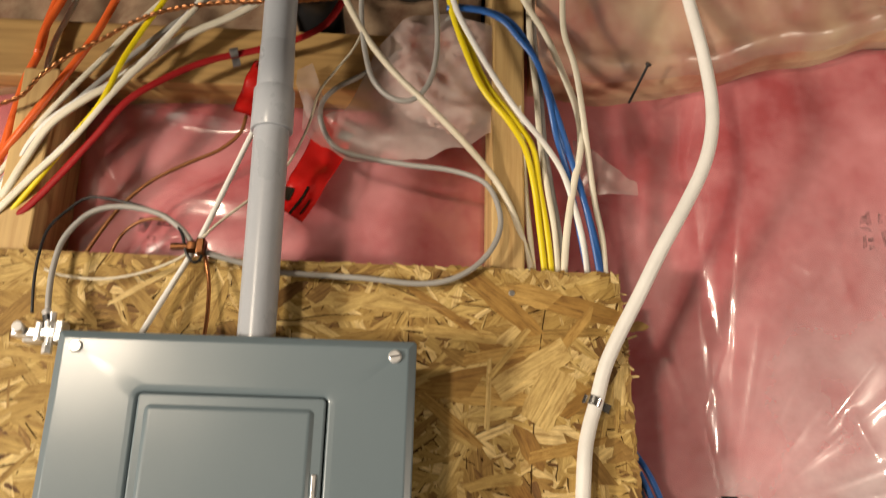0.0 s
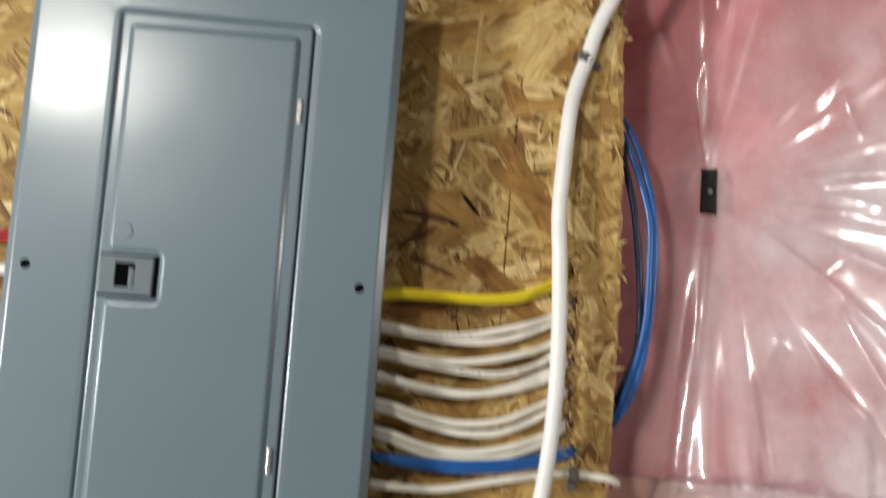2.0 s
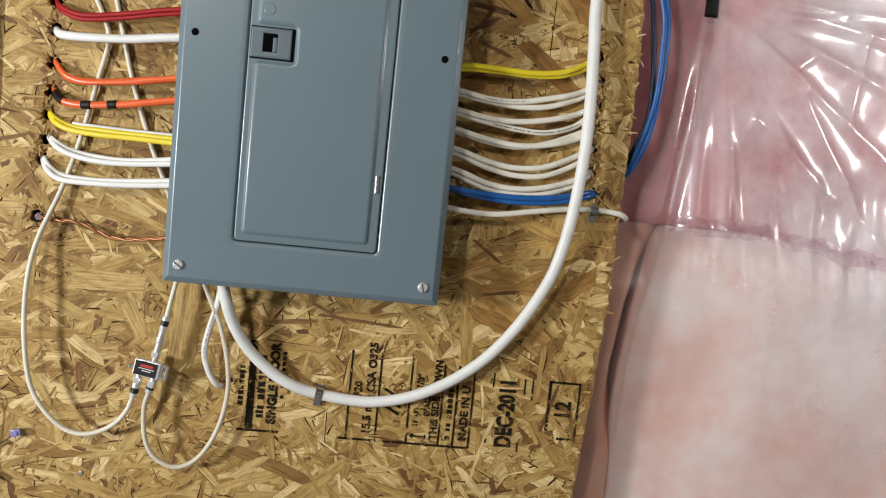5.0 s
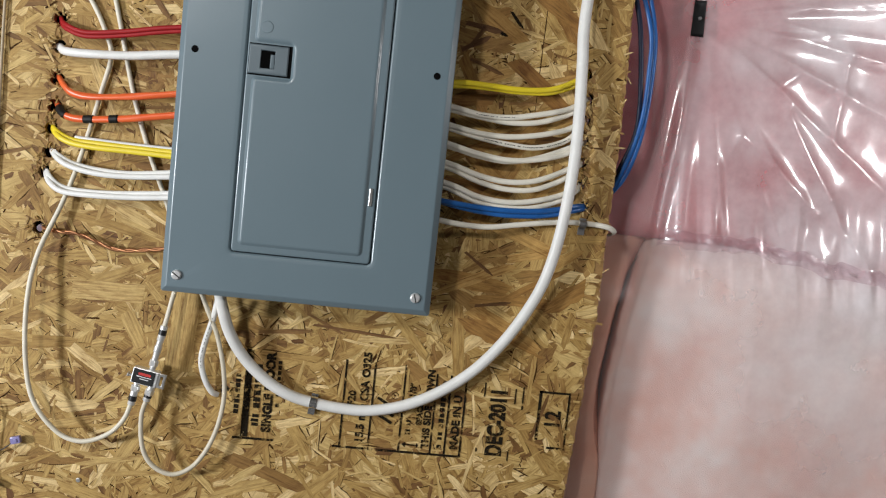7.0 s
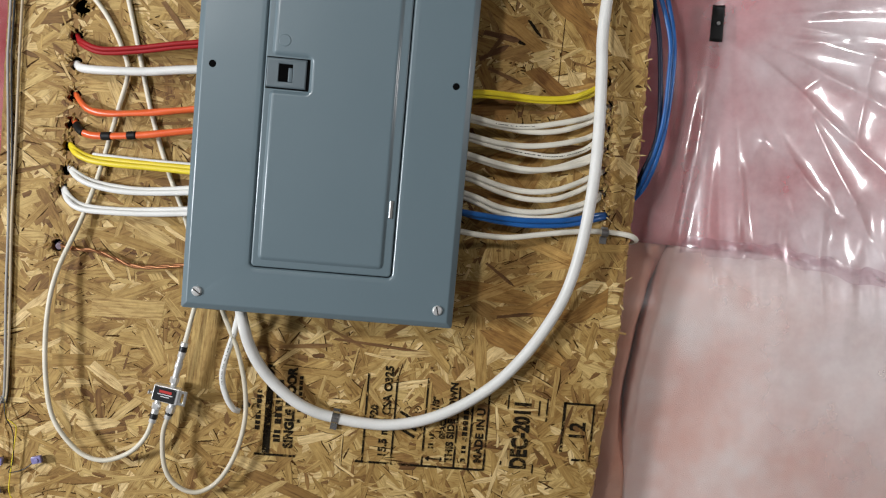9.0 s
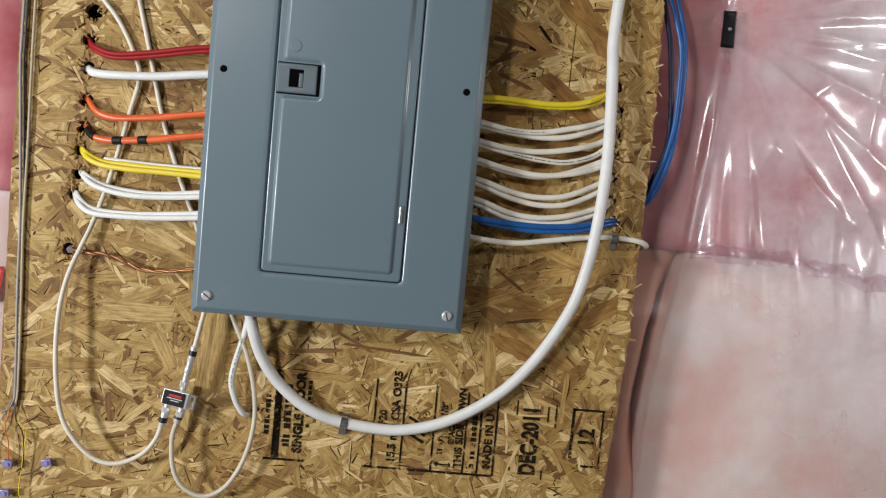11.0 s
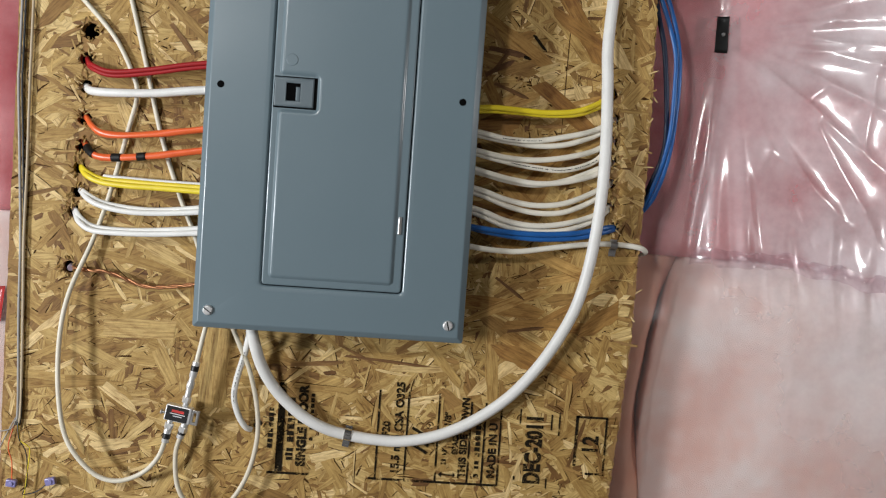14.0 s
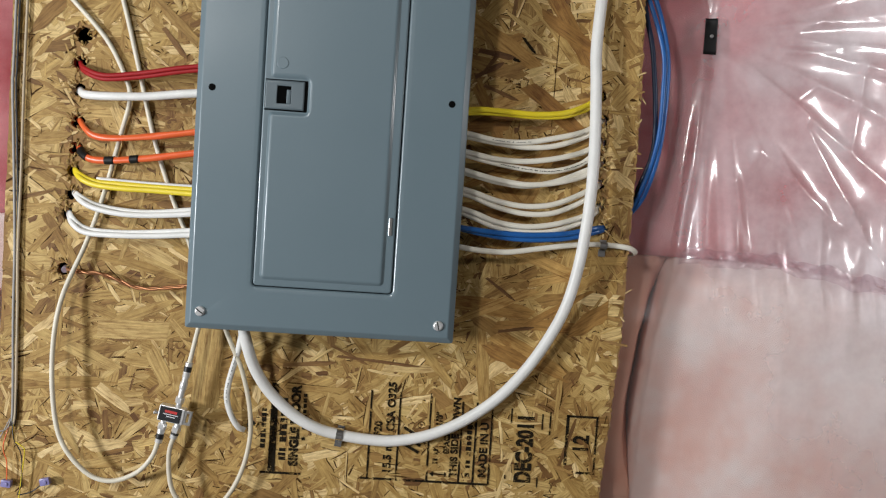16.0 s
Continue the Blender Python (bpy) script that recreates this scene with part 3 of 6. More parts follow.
# crinkled hem just above the seam
hem = grid_sheet("plastic_hem", 0.548, 1.5, -0.008, 0.017, 0.0016, lambda x, z: 0 * x, CLEAR)
for v in hem.data.vertices:
    x, z = v.co.x, v.co.z
    u = np.array([x])
    z0 = float(seam(u)[0])
    y0 = float(film_depth(u, np.array([z0 + z]))[0])
    grow = min(1.0, max(0.15, (x - 0.56) / 0.12))
    k = noise.noise(Vector((x * 24, z * 60 + x * 12, 0.3))) * 0.013 + noise.noise(Vector((x * 60, z * 110, 4.0))) * 0.006
    k -= 0.006 * max(0.0, 1 - abs(noise.noise(Vector((x * 20 + z * 30, z * 70, 7.0)))) * 6)
    v.co = (x, y0 - 0.009 + k * grow, z0 + z + 0.009 * noise.noise(Vector((x * 25, 2.0, 0.0))) + 0.004 * noise.noise(Vector((x * 60, z * 40, 1.0))))
tagged(hem, "crinkled hem of the clear plastic film", "plastic sheet", "vapour barrier")


def bay_depth(x, z):
    u = (x + 0.0) / 0.28
    return 0.118 - 0.028 * np.clip(1 - u * u, 0, 1) + ripple(x, z, 8, 12.0, 0.006, 3) - 0.02 * np.exp(-((z - 1.98) / 0.09) ** 2) * np.exp(-((x + 0.05) / 0.12) ** 2)


def bay_film_depth(x, z):
    """Loose film that billows in front of the batt."""
    y = bay_depth(x, z) - 0.014 + ripple(x, z, 21, 14.0, 0.004, 2)
    for bx, bz, sx, sz, turn, high in ((-0.232, 2.099, 0.012, 0.040, -0.6, 0.010), (-0.085, 2.057, 0.060, 0.022, 0.1, 0.012), (-0.12, 2.180, 0.075, 0.010, 0.16, 0.008), (-0.130, 1.998, 0.045, 0.016, -0.2, 0.010), (0.18, 2.03, 0.07, 0.03, 0.3, 0.006)):
        u, w = (x - bx) * np.cos(turn) - (z - bz) * np.sin(turn), (x - bx) * np.sin(turn) + (z - bz) * np.cos(turn)
        y = y - high * np.exp(-(u / sx) ** 2 - (w / sz) ** 2)
    return np.minimum(y, bay_depth(x, z) - 0.006)


tagged(grid_sheet("insulation_batt", -0.281, 0.279, 1.6, 2.205, 0.01, bay_depth, PINK, thick=0.06), "pink fibreglass batt between two studs", "insulation", "wall insulation")
tagged(grid_sheet("plastic_sheet", -0.281, 0.279, 1.6, 2.205, 0.005, bay_film_depth, BAY_FILM), "clear plastic film over pink insulation between the studs", "plastic sheet", "vapour barrier")


def header_depth(x, z):
    fold = 2.236 + 0.30 * np.clip(x - 0.52, 0, 2) + 0.004 * np.sin(x * 40)
    up = z - fold
    return 0.050 - 0.05 * np.sin(np.clip(up / 0.16, 0, 1) * 1.6) - 0.018 * np.exp(-((up - 0.018) / 0.016) ** 2) + ripple(x, z, 14, 16.0, 0.007, 3) + ripple(x + 0.7 * z, 0.4 * z, 15, 45.0, 0.005, 3)


def header_edge(x, z):
    fold = 2.236 + 0.30 * np.clip(x - 0.52, 0, 2) + 0.004 * np.sin(x * 40)
    return fold + (z - 2.236) / (2.495 - 2.236) * (2.495 - fold)


tagged(grid_sheet("insulation_batt", 0.335, 1.6, 2.236, 2.495, 0.012, header_depth, HEADER, header_edge, 0.12), "faded pink and tan insulation at the top of the wall", "insulation", "wall insulation")
tagged(grid_sheet("plastic_sheet", 0.335, 1.5, 2.236, 2.495, 0.006, lambda x, z: header_depth(x, z) - 0.012 + ripple(x, z, 44, 24.0, 0.003, 3), TOP_FILM, header_edge), "folded clear plastic film along the top of the wall", "plastic sheet", "vapour barrier")
tagged(grid_sheet("insulation_batt", -1.5, 0.278, 2.296, 2.497, 0.01, lambda x, z: 0.24 + ripple(x, z, 33, 26.0, 0.022, 4), SHADED_TAN, thick=0.1), "crumpled tan insulation between the floor joists, coloured dark for the shade", "insulation", "wall insulation")
tagged(part("drain_pipe", joined(cyl_bm((0.035, 0.0, 2.345), (0.035, 0.2, 2.345), 0.034, n=28, bevel=0.003), cyl_bm((0.035, -0.004, 2.345), (0.035, 0.004, 2.345), 0.026, n=28)), BLACK), "end of a black plastic pipe above the plate", "pipe")

# ---- strand board ----
LEFT, BOTTOM, TOP = -0.483, 0.80, 1.9555
EDGE_Z = [0.80, 0.935, 1.08, 1.186, 1.385, 1.53, 1.674, 1.858, 1.9555]
EDGE_X = [0.430, 0.438, 0.447, 0.453, 0.4545, 0.455, 0.4505, 0.441, 0.433]
HOLES = [(-0.379, 1.585, 0.0125), (-0.383, 1.545, 0.010), (-0.382, 1.505, 0.010), (-0.382, 1.458, 0.0105), (-0.383, 1.418, 0.0105), (-0.386, 1.386, 0.0095),
         (-0.388, 1.351, 0.0095), (-0.392, 1.322, 0.0095), (-0.394, 1.238, 0.0095),
         (0.394, 1.552, 0.0085), (0.401, 1.516, 0.008), (0.401, 1.482, 0.008), (0.402, 1.450, 0.008), (0.402, 1.419, 0.0078), (0.404, 1.386, 0.0078), (0.412, 1.353, 0.0085),
         (-0.103, 1.018, 0.008)]


def right_edge(z):
    return float(np.interp(z, EDGE_Z, EDGE_X))


osb = thing("strand_board", None, "oriented strand board with drilled holes and black ink stamps", "board")
rng = random.Random(5)
outline = [(LEFT + rng.uniform(-0.0008, 0.0008), BOTTOM + (TOP - BOTTOM) * k / 60) for k in range(61)]
zs = np.arange(TOP, BOTTOM, -0.0045)
outline += [(right_edge(z) + rng.uniform(-0.002, 0.0016), float(z)) for z in zs[1:]]
outline += [(x, BOTTOM) for x in (0.43, 0.2, 0.0, -0.25)]
bm = bmesh.new()
loops = [outline] + [[(hx + hr * rng.uniform(0.92, 1.1) * math.cos(q * math.pi / 9), hz + hr * rng.uniform(0.92, 1.1) * math.sin(q * math.pi / 9)) for q in range(18)] for hx, hz, hr in HOLES]
edges = []
for lp in loops:
    vs = [bm.verts.new((x, 0, z)) for x, z in lp]
    edges += [bm.edges.new((vs[k], vs[(k + 1) % len(vs)])) for k in range(len(vs))]
bmesh.ops.triangle_fill(bm, use_beauty=True, use_dissolve=False, edges=edges)
ext = bmesh.ops.extrude_face_region(bm, geom=bm.faces[:])
bmesh.ops.translate(bm, verts=[g for g in ext["geom"] if isinstance(g, bmesh.types.BMVert)], vec=(0, 0.0115, 0))
part("panel_core", bm, CORE, osb, smooth=False)
part("sealed_edge", box_bm(LEFT + 0.002, 0.428, -0.0008, 0.0118, BOTTOM - 0.0012, BOTTOM + 0.0006), EDGE_GREEN, osb, "dark green painted bottom edge", smooth=False)


def strand_outline(rng, length, width, n=6):
    """Two ragged edges of one wood strand lying along x."""
    end0, end1, skew = rng.uniform(0.3, 1.0), rng.uniform(0.2, 1.0), rng.uniform(-0.9, 0.9)
    cut0, cut1 = rng.uniform(0.04, 0.35), rng.uniform(0.04, 0.35)
    top, low, bend = [], [], rng.uniform(-0.025, 0.025) * length
    for k in range(n + 1):
        s = k / n
        f = 1.0
        if s < cut0:
            f = end0 + (1 - end0) * s / cut0
        if s > 1 - cut1:
            f = min(f, end1 + (1 - end1) * (1 - s) / cut1)
        mid = bend * 4 * s * (1 - s)
        x = (s - 0.5) * length
        top.append((x + skew * width * 0.5, mid + width / 2 * f * rng.uniform(0.78, 1.08)))
        low.append((x - skew * width * 0.5, mid - width / 2 * f * rng.uniform(0.78, 1.08)))
    return top, low


def strands(count, seed, y0, y1, size, wide, parent, mat, cracks=None):
    """Many flat strands in one mesh, each at its own depth; none over a hole or past the edge."""
    rng = random.Random(seed)
    verts, faces, uvs = [], [], []
    for i in range(count):
        cx, cz = rng.uniform(LEFT, 0.456), rng.uniform(BOTTOM, TOP)
        length = size * rng.lognormvariate(0, 0.45)
        width = min(length * 0.42, wide * rng.lognormvariate(0, 0.5))
        ang = rng.gauss(0.0, 0.6) if rng.random() < 0.5 else rng.uniform(-1.6, 1.6)
        ca, sa = math.cos(ang), math.sin(ang)
        top, low = strand_outline(rng, length, width)
        y = y0 + (y1 - y0) * i / count
        tilt, uo = rng.uniform(-0.0002, 0.0002), rng.uniform(0, 40)
        pts = []
        for edge in (top, low):
            pts.append([(cx + ca * px - sa * pz, y + tilt * px / length * 2, cz + sa * px + ca * pz, px + uo, pz + uo * 0.37) for px, pz in edge])
        base, used = len(verts), False
        ok = []
        for k in range(len(top) - 1):
            quad = (pts[0][k], pts[0][k + 1], pts[1][k + 1], pts[1][k])
            good = all(LEFT - 0.0005 < q[0] < right_edge(q[2]) + 0.001 and BOTTOM < q[2] < TOP for q in quad)
            mx, mz = sum(q[0] for q in quad) / 4, sum(q[2] for q in quad) / 4
            good = good and all((mx - hx) ** 2 + (mz - hz) ** 2 > (hr + 0.45 * math.hypot(width, length / 6)) ** 2 for hx, hz, hr in HOLES)
            ok.append(good)
        if not any(ok):
            continue
        for k in range(len(top)):
            for e in (0, 1):
                verts.append(pts[e][k][:3])
                uvs.append(pts[e][k][3:])
        for k, good in enumerate(ok):
            if good:
                faces.append((base + 2 * k, base + 2 * k + 1, base + 2 * k + 3, base + 2 * k + 2))
        # dark sliver along one edge paints the shade of a gap
        if cracks is not None and rng.random() < 0.55:
            edge, out = (pts[0], 1) if rng.random() < 0.6 else (pts[1], -1)
            k0 = rng.randrange(0, 3)
            k1 = rng.randrange(k0 + 2, 7)
            w = rng.uniform(0.0005, 0.0024)
            if all(ok[k0:k1]):
                m = k1 - k0
                b0 = len(cracks[0])
                for k in range(k0, k1 + 1):
                    s = (k - k0) / m
                    q, d = edge[k], w * (4 * s * (1 - s)) ** 0.5 * rng.uniform(0.5, 1.1)
                    cracks[0].append((q[0] + sa * out * 0.0002, q[1] - 0.000004, q[2] - ca * out * 0.0002))
                    cracks[0].append((q[0] - sa * out * d, q[1] - 0.000004, q[2] + ca * out * d))
                cracks[1].extend((b0 + 2 * k, b0 + 2 * k + 1, b0 + 2 * k + 3, b0 + 2 * k + 2) for k in range(m))
    ob = raw("strand_layer", verts, faces, mat, parent, smooth=False)
    layer = ob.data.uv_layers.new(name="UVMap")
    uvs = np.array(uvs, np.float32)
    index = np.empty(len(ob.data.loops), np.int32)
    ob.data.loops.foreach_get("vertex_index", index)
    layer.data.foreach_set("uv", uvs[index].ravel())
    return tagged(ob, kind="stuff")


cracks = ([], [])
strands(3600, 1, -0.0002, -0.0011, 0.088, 0.023, osb, STRAND, cracks)
strands(2000, 2, -0.0009, -0.0014, 0.058, 0.0105, osb, STRAND, cracks)
strands(700, 4, -0.0010, -0.0014, 0.015, 0.0014, osb, GAP)
strands(1300, 6, -0.0009, -0.0014, 0.022, 0.0065, osb, RESIN_STRAND)
strands(1500, 3, -0.0012, -0.0015, 0.038, 0.0044, osb, STRAND, cracks)
tagged(raw("strand_gap", cracks[0], cracks[1], GAP, osb, smooth=False), kind="stuff")
for x, z, ln, wd, ang in ((0.447, 1.886, 0.032, 0.012, -12), (0.445, 1.178, 0.036, 0.005, 8), (0.452, 1.560, 0.014, 0.003, -20), (0.455, 1.47, 0.012, 0.003, 15), (0.45, 1.33, 0.014, 0.004, 5), (0.444, 1.72, 0.012, 0.004, -8)):
    bm = bmesh.new()
    top, low = strand_outline(random.Random(int(z * 500)), ln, wd)
    ring = [bm.verts.new((a, 0, c)) for a, c in top] + [bm.verts.new((a, 0, c)) for a, c in reversed(low)]
    face = bm.faces.new(ring)
    up = bmesh.ops.extrude_face_region(bm, geom=[face])
    bmesh.ops.translate(bm, verts=[g for g in up["geom"] if isinstance(g, bmesh.types.BMVert)], vec=(0, 0.003, 0))
    ob = part("splinter", bm, CORE, osb, smooth=False)
    ob.matrix_world = pose(x, -0.002, z, 0, ang, 0)
# frayed fibres along the sawn edge
rng = random.Random(41)
for k in range(24):
    z = rng.uniform(0.93, 1.93)
    ln, wd = rng.uniform(0.006, 0.019), rng.uniform(0.0010, 0.0028)
    bm = bmesh.new()
    top, low = strand_outline(rng, ln, wd)
    ring = [bm.verts.new((a, 0, c)) for a, c in top] + [bm.verts.new((a, 0, c)) for a, c in reversed(low)]
    face = bm.faces.new(ring)
    up = bmesh.ops.extrude_face_region(bm, geom=[face])
    bmesh.ops.translate(bm, verts=[g for g in up["geom"] if isinstance(g, bmesh.types.BMVert)], vec=(0, 0.0008, 0))
    ob = part("splinter", bm, FRAY, osb, smooth=False)
    ob.matrix_world = pose(right_edge(z) - rng.uniform(-0.003, 0.006), -0.0024 + rng.uniform(0, 0.006), z, 0, rng.gauss(0, 30), rng.uniform(-25, 8))
# torn chips round the drilled holes
rng = random.Random(31)
chip = []
for k in range(8):
    bm = bmesh.new()
    a, b = rng.uniform(0.003, 0.009), rng.uniform(0.0009, 0.0028)
    vs = [bm.verts.new(p) for p in ((-a, 0, -b), (a, 0, -b * 0.3), (a * 0.8, 0, b), (-a * 0.7, 0, b * 0.8), (0, -b * 1.2, 0))]
    for q in range(4):
        bm.faces.new((vs[q], vs[(q + 1) % 4], vs[4]))
    me = bpy.data.meshes.new("chip")
    bm.to_mesh(me)
    bm.free()
    me.materials.append(LOOSE_STRAND)
    me.uv_layers.new(name="UVMap")
    chip.append(me)
for hx, hz, hr in HOLES:
    for k in range(13):
        a = rng.uniform(0, 2 * math.pi)
        d = hr * rng.uniform(0.8, 1.6)
        ob = new("chip", chip[rng.randrange(8)])
        ob.parent = osb
        ob.matrix_world = pose(hx + d * math.cos(a), -0.0012, hz + d * math.sin(a), rng.uniform(-25, 25), -math.degrees(a) + rng.uniform(-40, 40), rng.uniform(-30, 30))
# unseen black sheets added so the drilled holes look dark
tagged(part("hole_shade_sheet", joined(box_bm(0.335, 0.440, 0.060, 0.0615, 0.86, 1.93), box_bm(-0.470, -0.340, 0.060, 0.0615, 0.86, 1.93)), SHADE_BLACK, smooth=False), "unseen black sheets added behind the board to shade its holes", "building paper", kind="structure")

# ---- electrical panel ----
def ring_rect(bm, x0, x1, z0, z1, y):
    return [bm.verts.new((x0, y, z0)), bm.verts.new((x1, y, z0)), bm.verts.new((x1, y, z1)), bm.verts.new((x0, y, z1))]


def rings_bm(rings, close=True, bevel=0.0, segments=2):
    """A stepped plate from nested rectangles (x0, x1, z0, z1, y), outermost first."""
    bm = bmesh.new()
    made = [ring_rect(bm, *r) for r in rings]
    for a, b in zip(made, made[1:]):
        for k in range(4):
            bm.faces.new((a[k], a[(k + 1) % 4], b[(k + 1) % 4], b[k]))
    if close:
        bm.faces.new(made[-1])
    if bevel:
        bmesh.ops.recalc_face_normals(bm, faces=bm.faces[:])
        sharp = [e for e in bm.edges if len(e.link_faces) == 2 and e.calc_face_angle(0) > 0.25]
        bmesh.ops.bevel(bm, geom=sharp, offset=bevel, segments=segments, profile=0.5, affect="EDGES", clamp_overlap=True)
        keep_flat(bm, 0.0002)
    return bm


FACE = -0.088


def loop_at(points, d, r, y, n=4):
    """A right-angled outline (x, z), counter-clockwise, moved in by d, its corners rounded by r."""
    out = []
    m = len(points)
    for k in range(m):
        (ax, az), (px, pz), (bx, bz) = points[k - 1], points[k], points[(k + 1) % m]
        la, lb = math.hypot(px - ax, pz - az), math.hypot(bx - px, bz - pz)
        e0, e1 = ((px - ax) / la, (pz - az) / la), ((bx - px) / lb, (bz - pz) / lb)
        n0, n1 = (-e0[1], e0[0]), (-e1[1], e1[0])
        turn = 1 if e0[0] * e1[1] - e0[1] * e1[0] > 0 else -1
        rr = max(0.0003, r - d * turn)
        vx, vz = px + d * (n0[0] + n1[0]), pz + d * (n0[1] + n1[1])
        cx, cz = vx - e0[0] * rr + n0[0] * rr * turn, vz - e0[1] * rr + n0[1] * rr * turn
        for q in range(n + 1):
            a = math.pi / 2 * q / n
            out.append((cx + rr * (-n0[0] * turn * math.cos(a) + e0[0] * math.sin(a)), y, cz + rr * (-n0[1] * turn * math.cos(a) + e0[1] * math.sin(a))))
    return out


def pressed_bm(stages, cap=True):
    """A pressed sheet from outlines (points, inset, radius, y), outermost first; broad faces stay flat."""
    bm = bmesh.new()
    made = [[bm.verts.new(p) for p in loop_at(*s)] for s in stages]
    for a, b in zip(made, made[1:]):
        for k in range(len(a)):
            bm.faces.new((a[k], a[(k + 1) % len(a)], b[(k + 1) % len(a)], b[k]))
    if cap:
        bm.faces.new(made[-1])
    keep_flat(bm, 0.002)
    return bm


def box_outline(x0, x1, z0, z1):
    return [(x0, z0), (x1, z0), (x1, z1), (x0, z1)]


panel = thing("breaker_box", None, "closed grey steel breaker panel screwed to the strand board", "breaker panel")
part("enclosure", box_bm(-0.181, 0.181, -0.0745, -0.0016, 1.186, 1.831, 0.002), PANEL_BODY, panel, "grey steel box")
RIM = box_outline(-0.1896, 0.1904, 1.1752, 1.8420)
MOUTH = box_outline(-0.0974, 0.0995, 1.2402, 1.7788)
part("cover", pressed_bm([(RIM, 0.002, 0.004, -0.073), (RIM, 0, 0.004, -0.0745), (RIM, 0, 0.004, -0.0805), (RIM, 0.0004, 0.004, -0.0818), (RIM, 0.0011, 0.004, -0.0826), (RIM, 0.0020, 0.004, -0.0832),
                          (RIM, 0.0074, 0.004, -0.0871), (RIM, 0.0080, 0.004, -0.0875), (RIM, 0.0088, 0.004, -0.0878), (RIM, 0.0098, 0.004, FACE),
                          (MOUTH, -0.0080, 0.006, FACE), (MOUTH, -0.0032, 0.006, FACE + 0.0003), (MOUTH, -0.0012, 0.006, FACE + 0.0011), (MOUTH, 0, 0.006, FACE + 0.0026), (MOUTH, 0, 0.006, FACE + 0.008)], False), PANEL, panel)
# black box behind the opening paints the shade of the door gap
part("door_pocket", box_bm(-0.101, 0.103, -0.0800, -0.0765, 1.237, 1.782), SHADE_BLACK, panel, "black backing painted for the shade in the door gap")
LEAF = box_outline(-0.0960, 0.0982, 1.2418, 1.7774)
# the raised field steps round the latch
FIELD = [(-0.0868, 1.2522), (0.0858, 1.2522), (0.0858, 1.7652), (-0.0868, 1.7652), (-0.0868, 1.5325), (-0.0338, 1.5325), (-0.0338, 1.4845), (-0.0868, 1.4845)]
door = part("door", pressed_bm([(LEAF, 0, 0.005, -0.0815), (LEAF, 0, 0.005, -0.0876), (LEAF, 0.0004, 0.005, -0.0887), (LEAF, 0.0012, 0.005, -0.0893), (LEAF, 0.0024, 0.005, -0.0895)], True), PANEL, panel)
part("raised_field", pressed_bm([(FIELD, -0.0012, 0.006, -0.0893), (FIELD, 0, 0.006, -0.0899), (FIELD, 0.0014, 0.006, -0.0912), (FIELD, 0.0028, 0.006, -0.0923), (FIELD, 0.0042, 0.006, -0.0928), (FIELD, 0.0060, 0.006, -0.0929)], True), PANEL, door)
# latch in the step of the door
part("latch_gap", box_bm(-0.0938, -0.0352, -0.0902, -0.0890, 1.4868, 1.5300), SHADE_BLACK, door, "black backing painted for the shade round the latch")
latch = part("latch", rings_bm([(-0.0932, -0.0392, 1.4888, 1.5285, -0.0890), (-0.0932, -0.0392, 1.4888, 1.5285, -0.0913), (-0.0918, -0.0406, 1.4902, 1.5271, -0.0925), (-0.0772, -0.0572, 1.4965, 1.5215, -0.0925), (-0.0766, -0.0578, 1.4971, 1.5209, -0.0905)], False, 0.0005), LATCH, door, "grey plastic slide latch with a square finger hole")
part("slot", box_bm(-0.0778, -0.0566, -0.0910, -0.0903, 1.4955, 1.5222), SHADE_BLACK, door)
part("slide", rings_bm([(-0.0640, -0.0580, 1.4973, 1.5165, -0.0908), (-0.0628, -0.0580, 1.4973, 1.5155, -0.0919)], True, 0.0003), LATCH, door)
part("emboss", cyl_bm((-0.071, -0.0924, 1.5525), (-0.071, -0.0936, 1.5525), 0.0085, 0.0078, 28, 0.0004), PANEL, door, "round pressed knockout")
for z in (1.336, 1.688):
    part("hinge", box_bm(0.0885, 0.0935, -0.0915, -0.0885, z - 0.0125, z + 0.0125, 0.001), ZINC, door, "bright steel hinge pin")
for x, z in ((-0.1675, 1.2005), (0.1675, 1.2005), (-0.1675, 1.824), (0.1675, 1.824)):
    bm = cyl_bm((x, FACE + 0.002, z), (x, FACE - 0.0034, z), 0.0077, 0.0066, 24, 0.0012)
    head = part("screw", bm, BRIGHT, panel, "zinc-plated slotted cover screw")
    tilt = {1.2005: 35, 1.824: -50}[z] + 40 * (x > 0)
    sl = box_bm(-0.0062, 0.0062, FACE - 0.0037, FACE - 0.0030, -0.0007, 0.0007)
    bmesh.ops.rotate(sl, cent=(0, 0, 0), matrix=Matrix.Rotation(radians(tilt), 3, "Y"), verts=sl.verts[:])
    bmesh.ops.translate(sl, verts=sl.verts[:], vec=(x, 0, z))
    part("drive_slot", sl, SHADE_BLACK, head)
# black discs on the face paint the shade inside two holes
for x in (-0.167, 0.166):
    part("screw_hole", joined(cyl_bm((x, FACE + 0.001, 1.513), (x, FACE - 0.0003, 1.513), 0.0049, n=20)), SHADE_BLACK, panel, "black disc painted for the shade in an empty screw hole")

# ---- conduit ----
conduit = thing("conduit", None, "grey plastic service conduit rising from the panel top", "conduit")
CA, CB = Vector((0.0115, -0.045, 1.835)), Vector((-0.0026, -0.045, 2.55))
along = lambda z: CA + (CB - CA) * (z - CA.z) / (CB.z - CA.z)
part("pipe", cyl_bm(CA, along(2.135), 0.0212, n=36), PVC, conduit)
part("pipe", cyl_bm(along(2.135), CB, 0.0208, n=36), PVC, conduit)
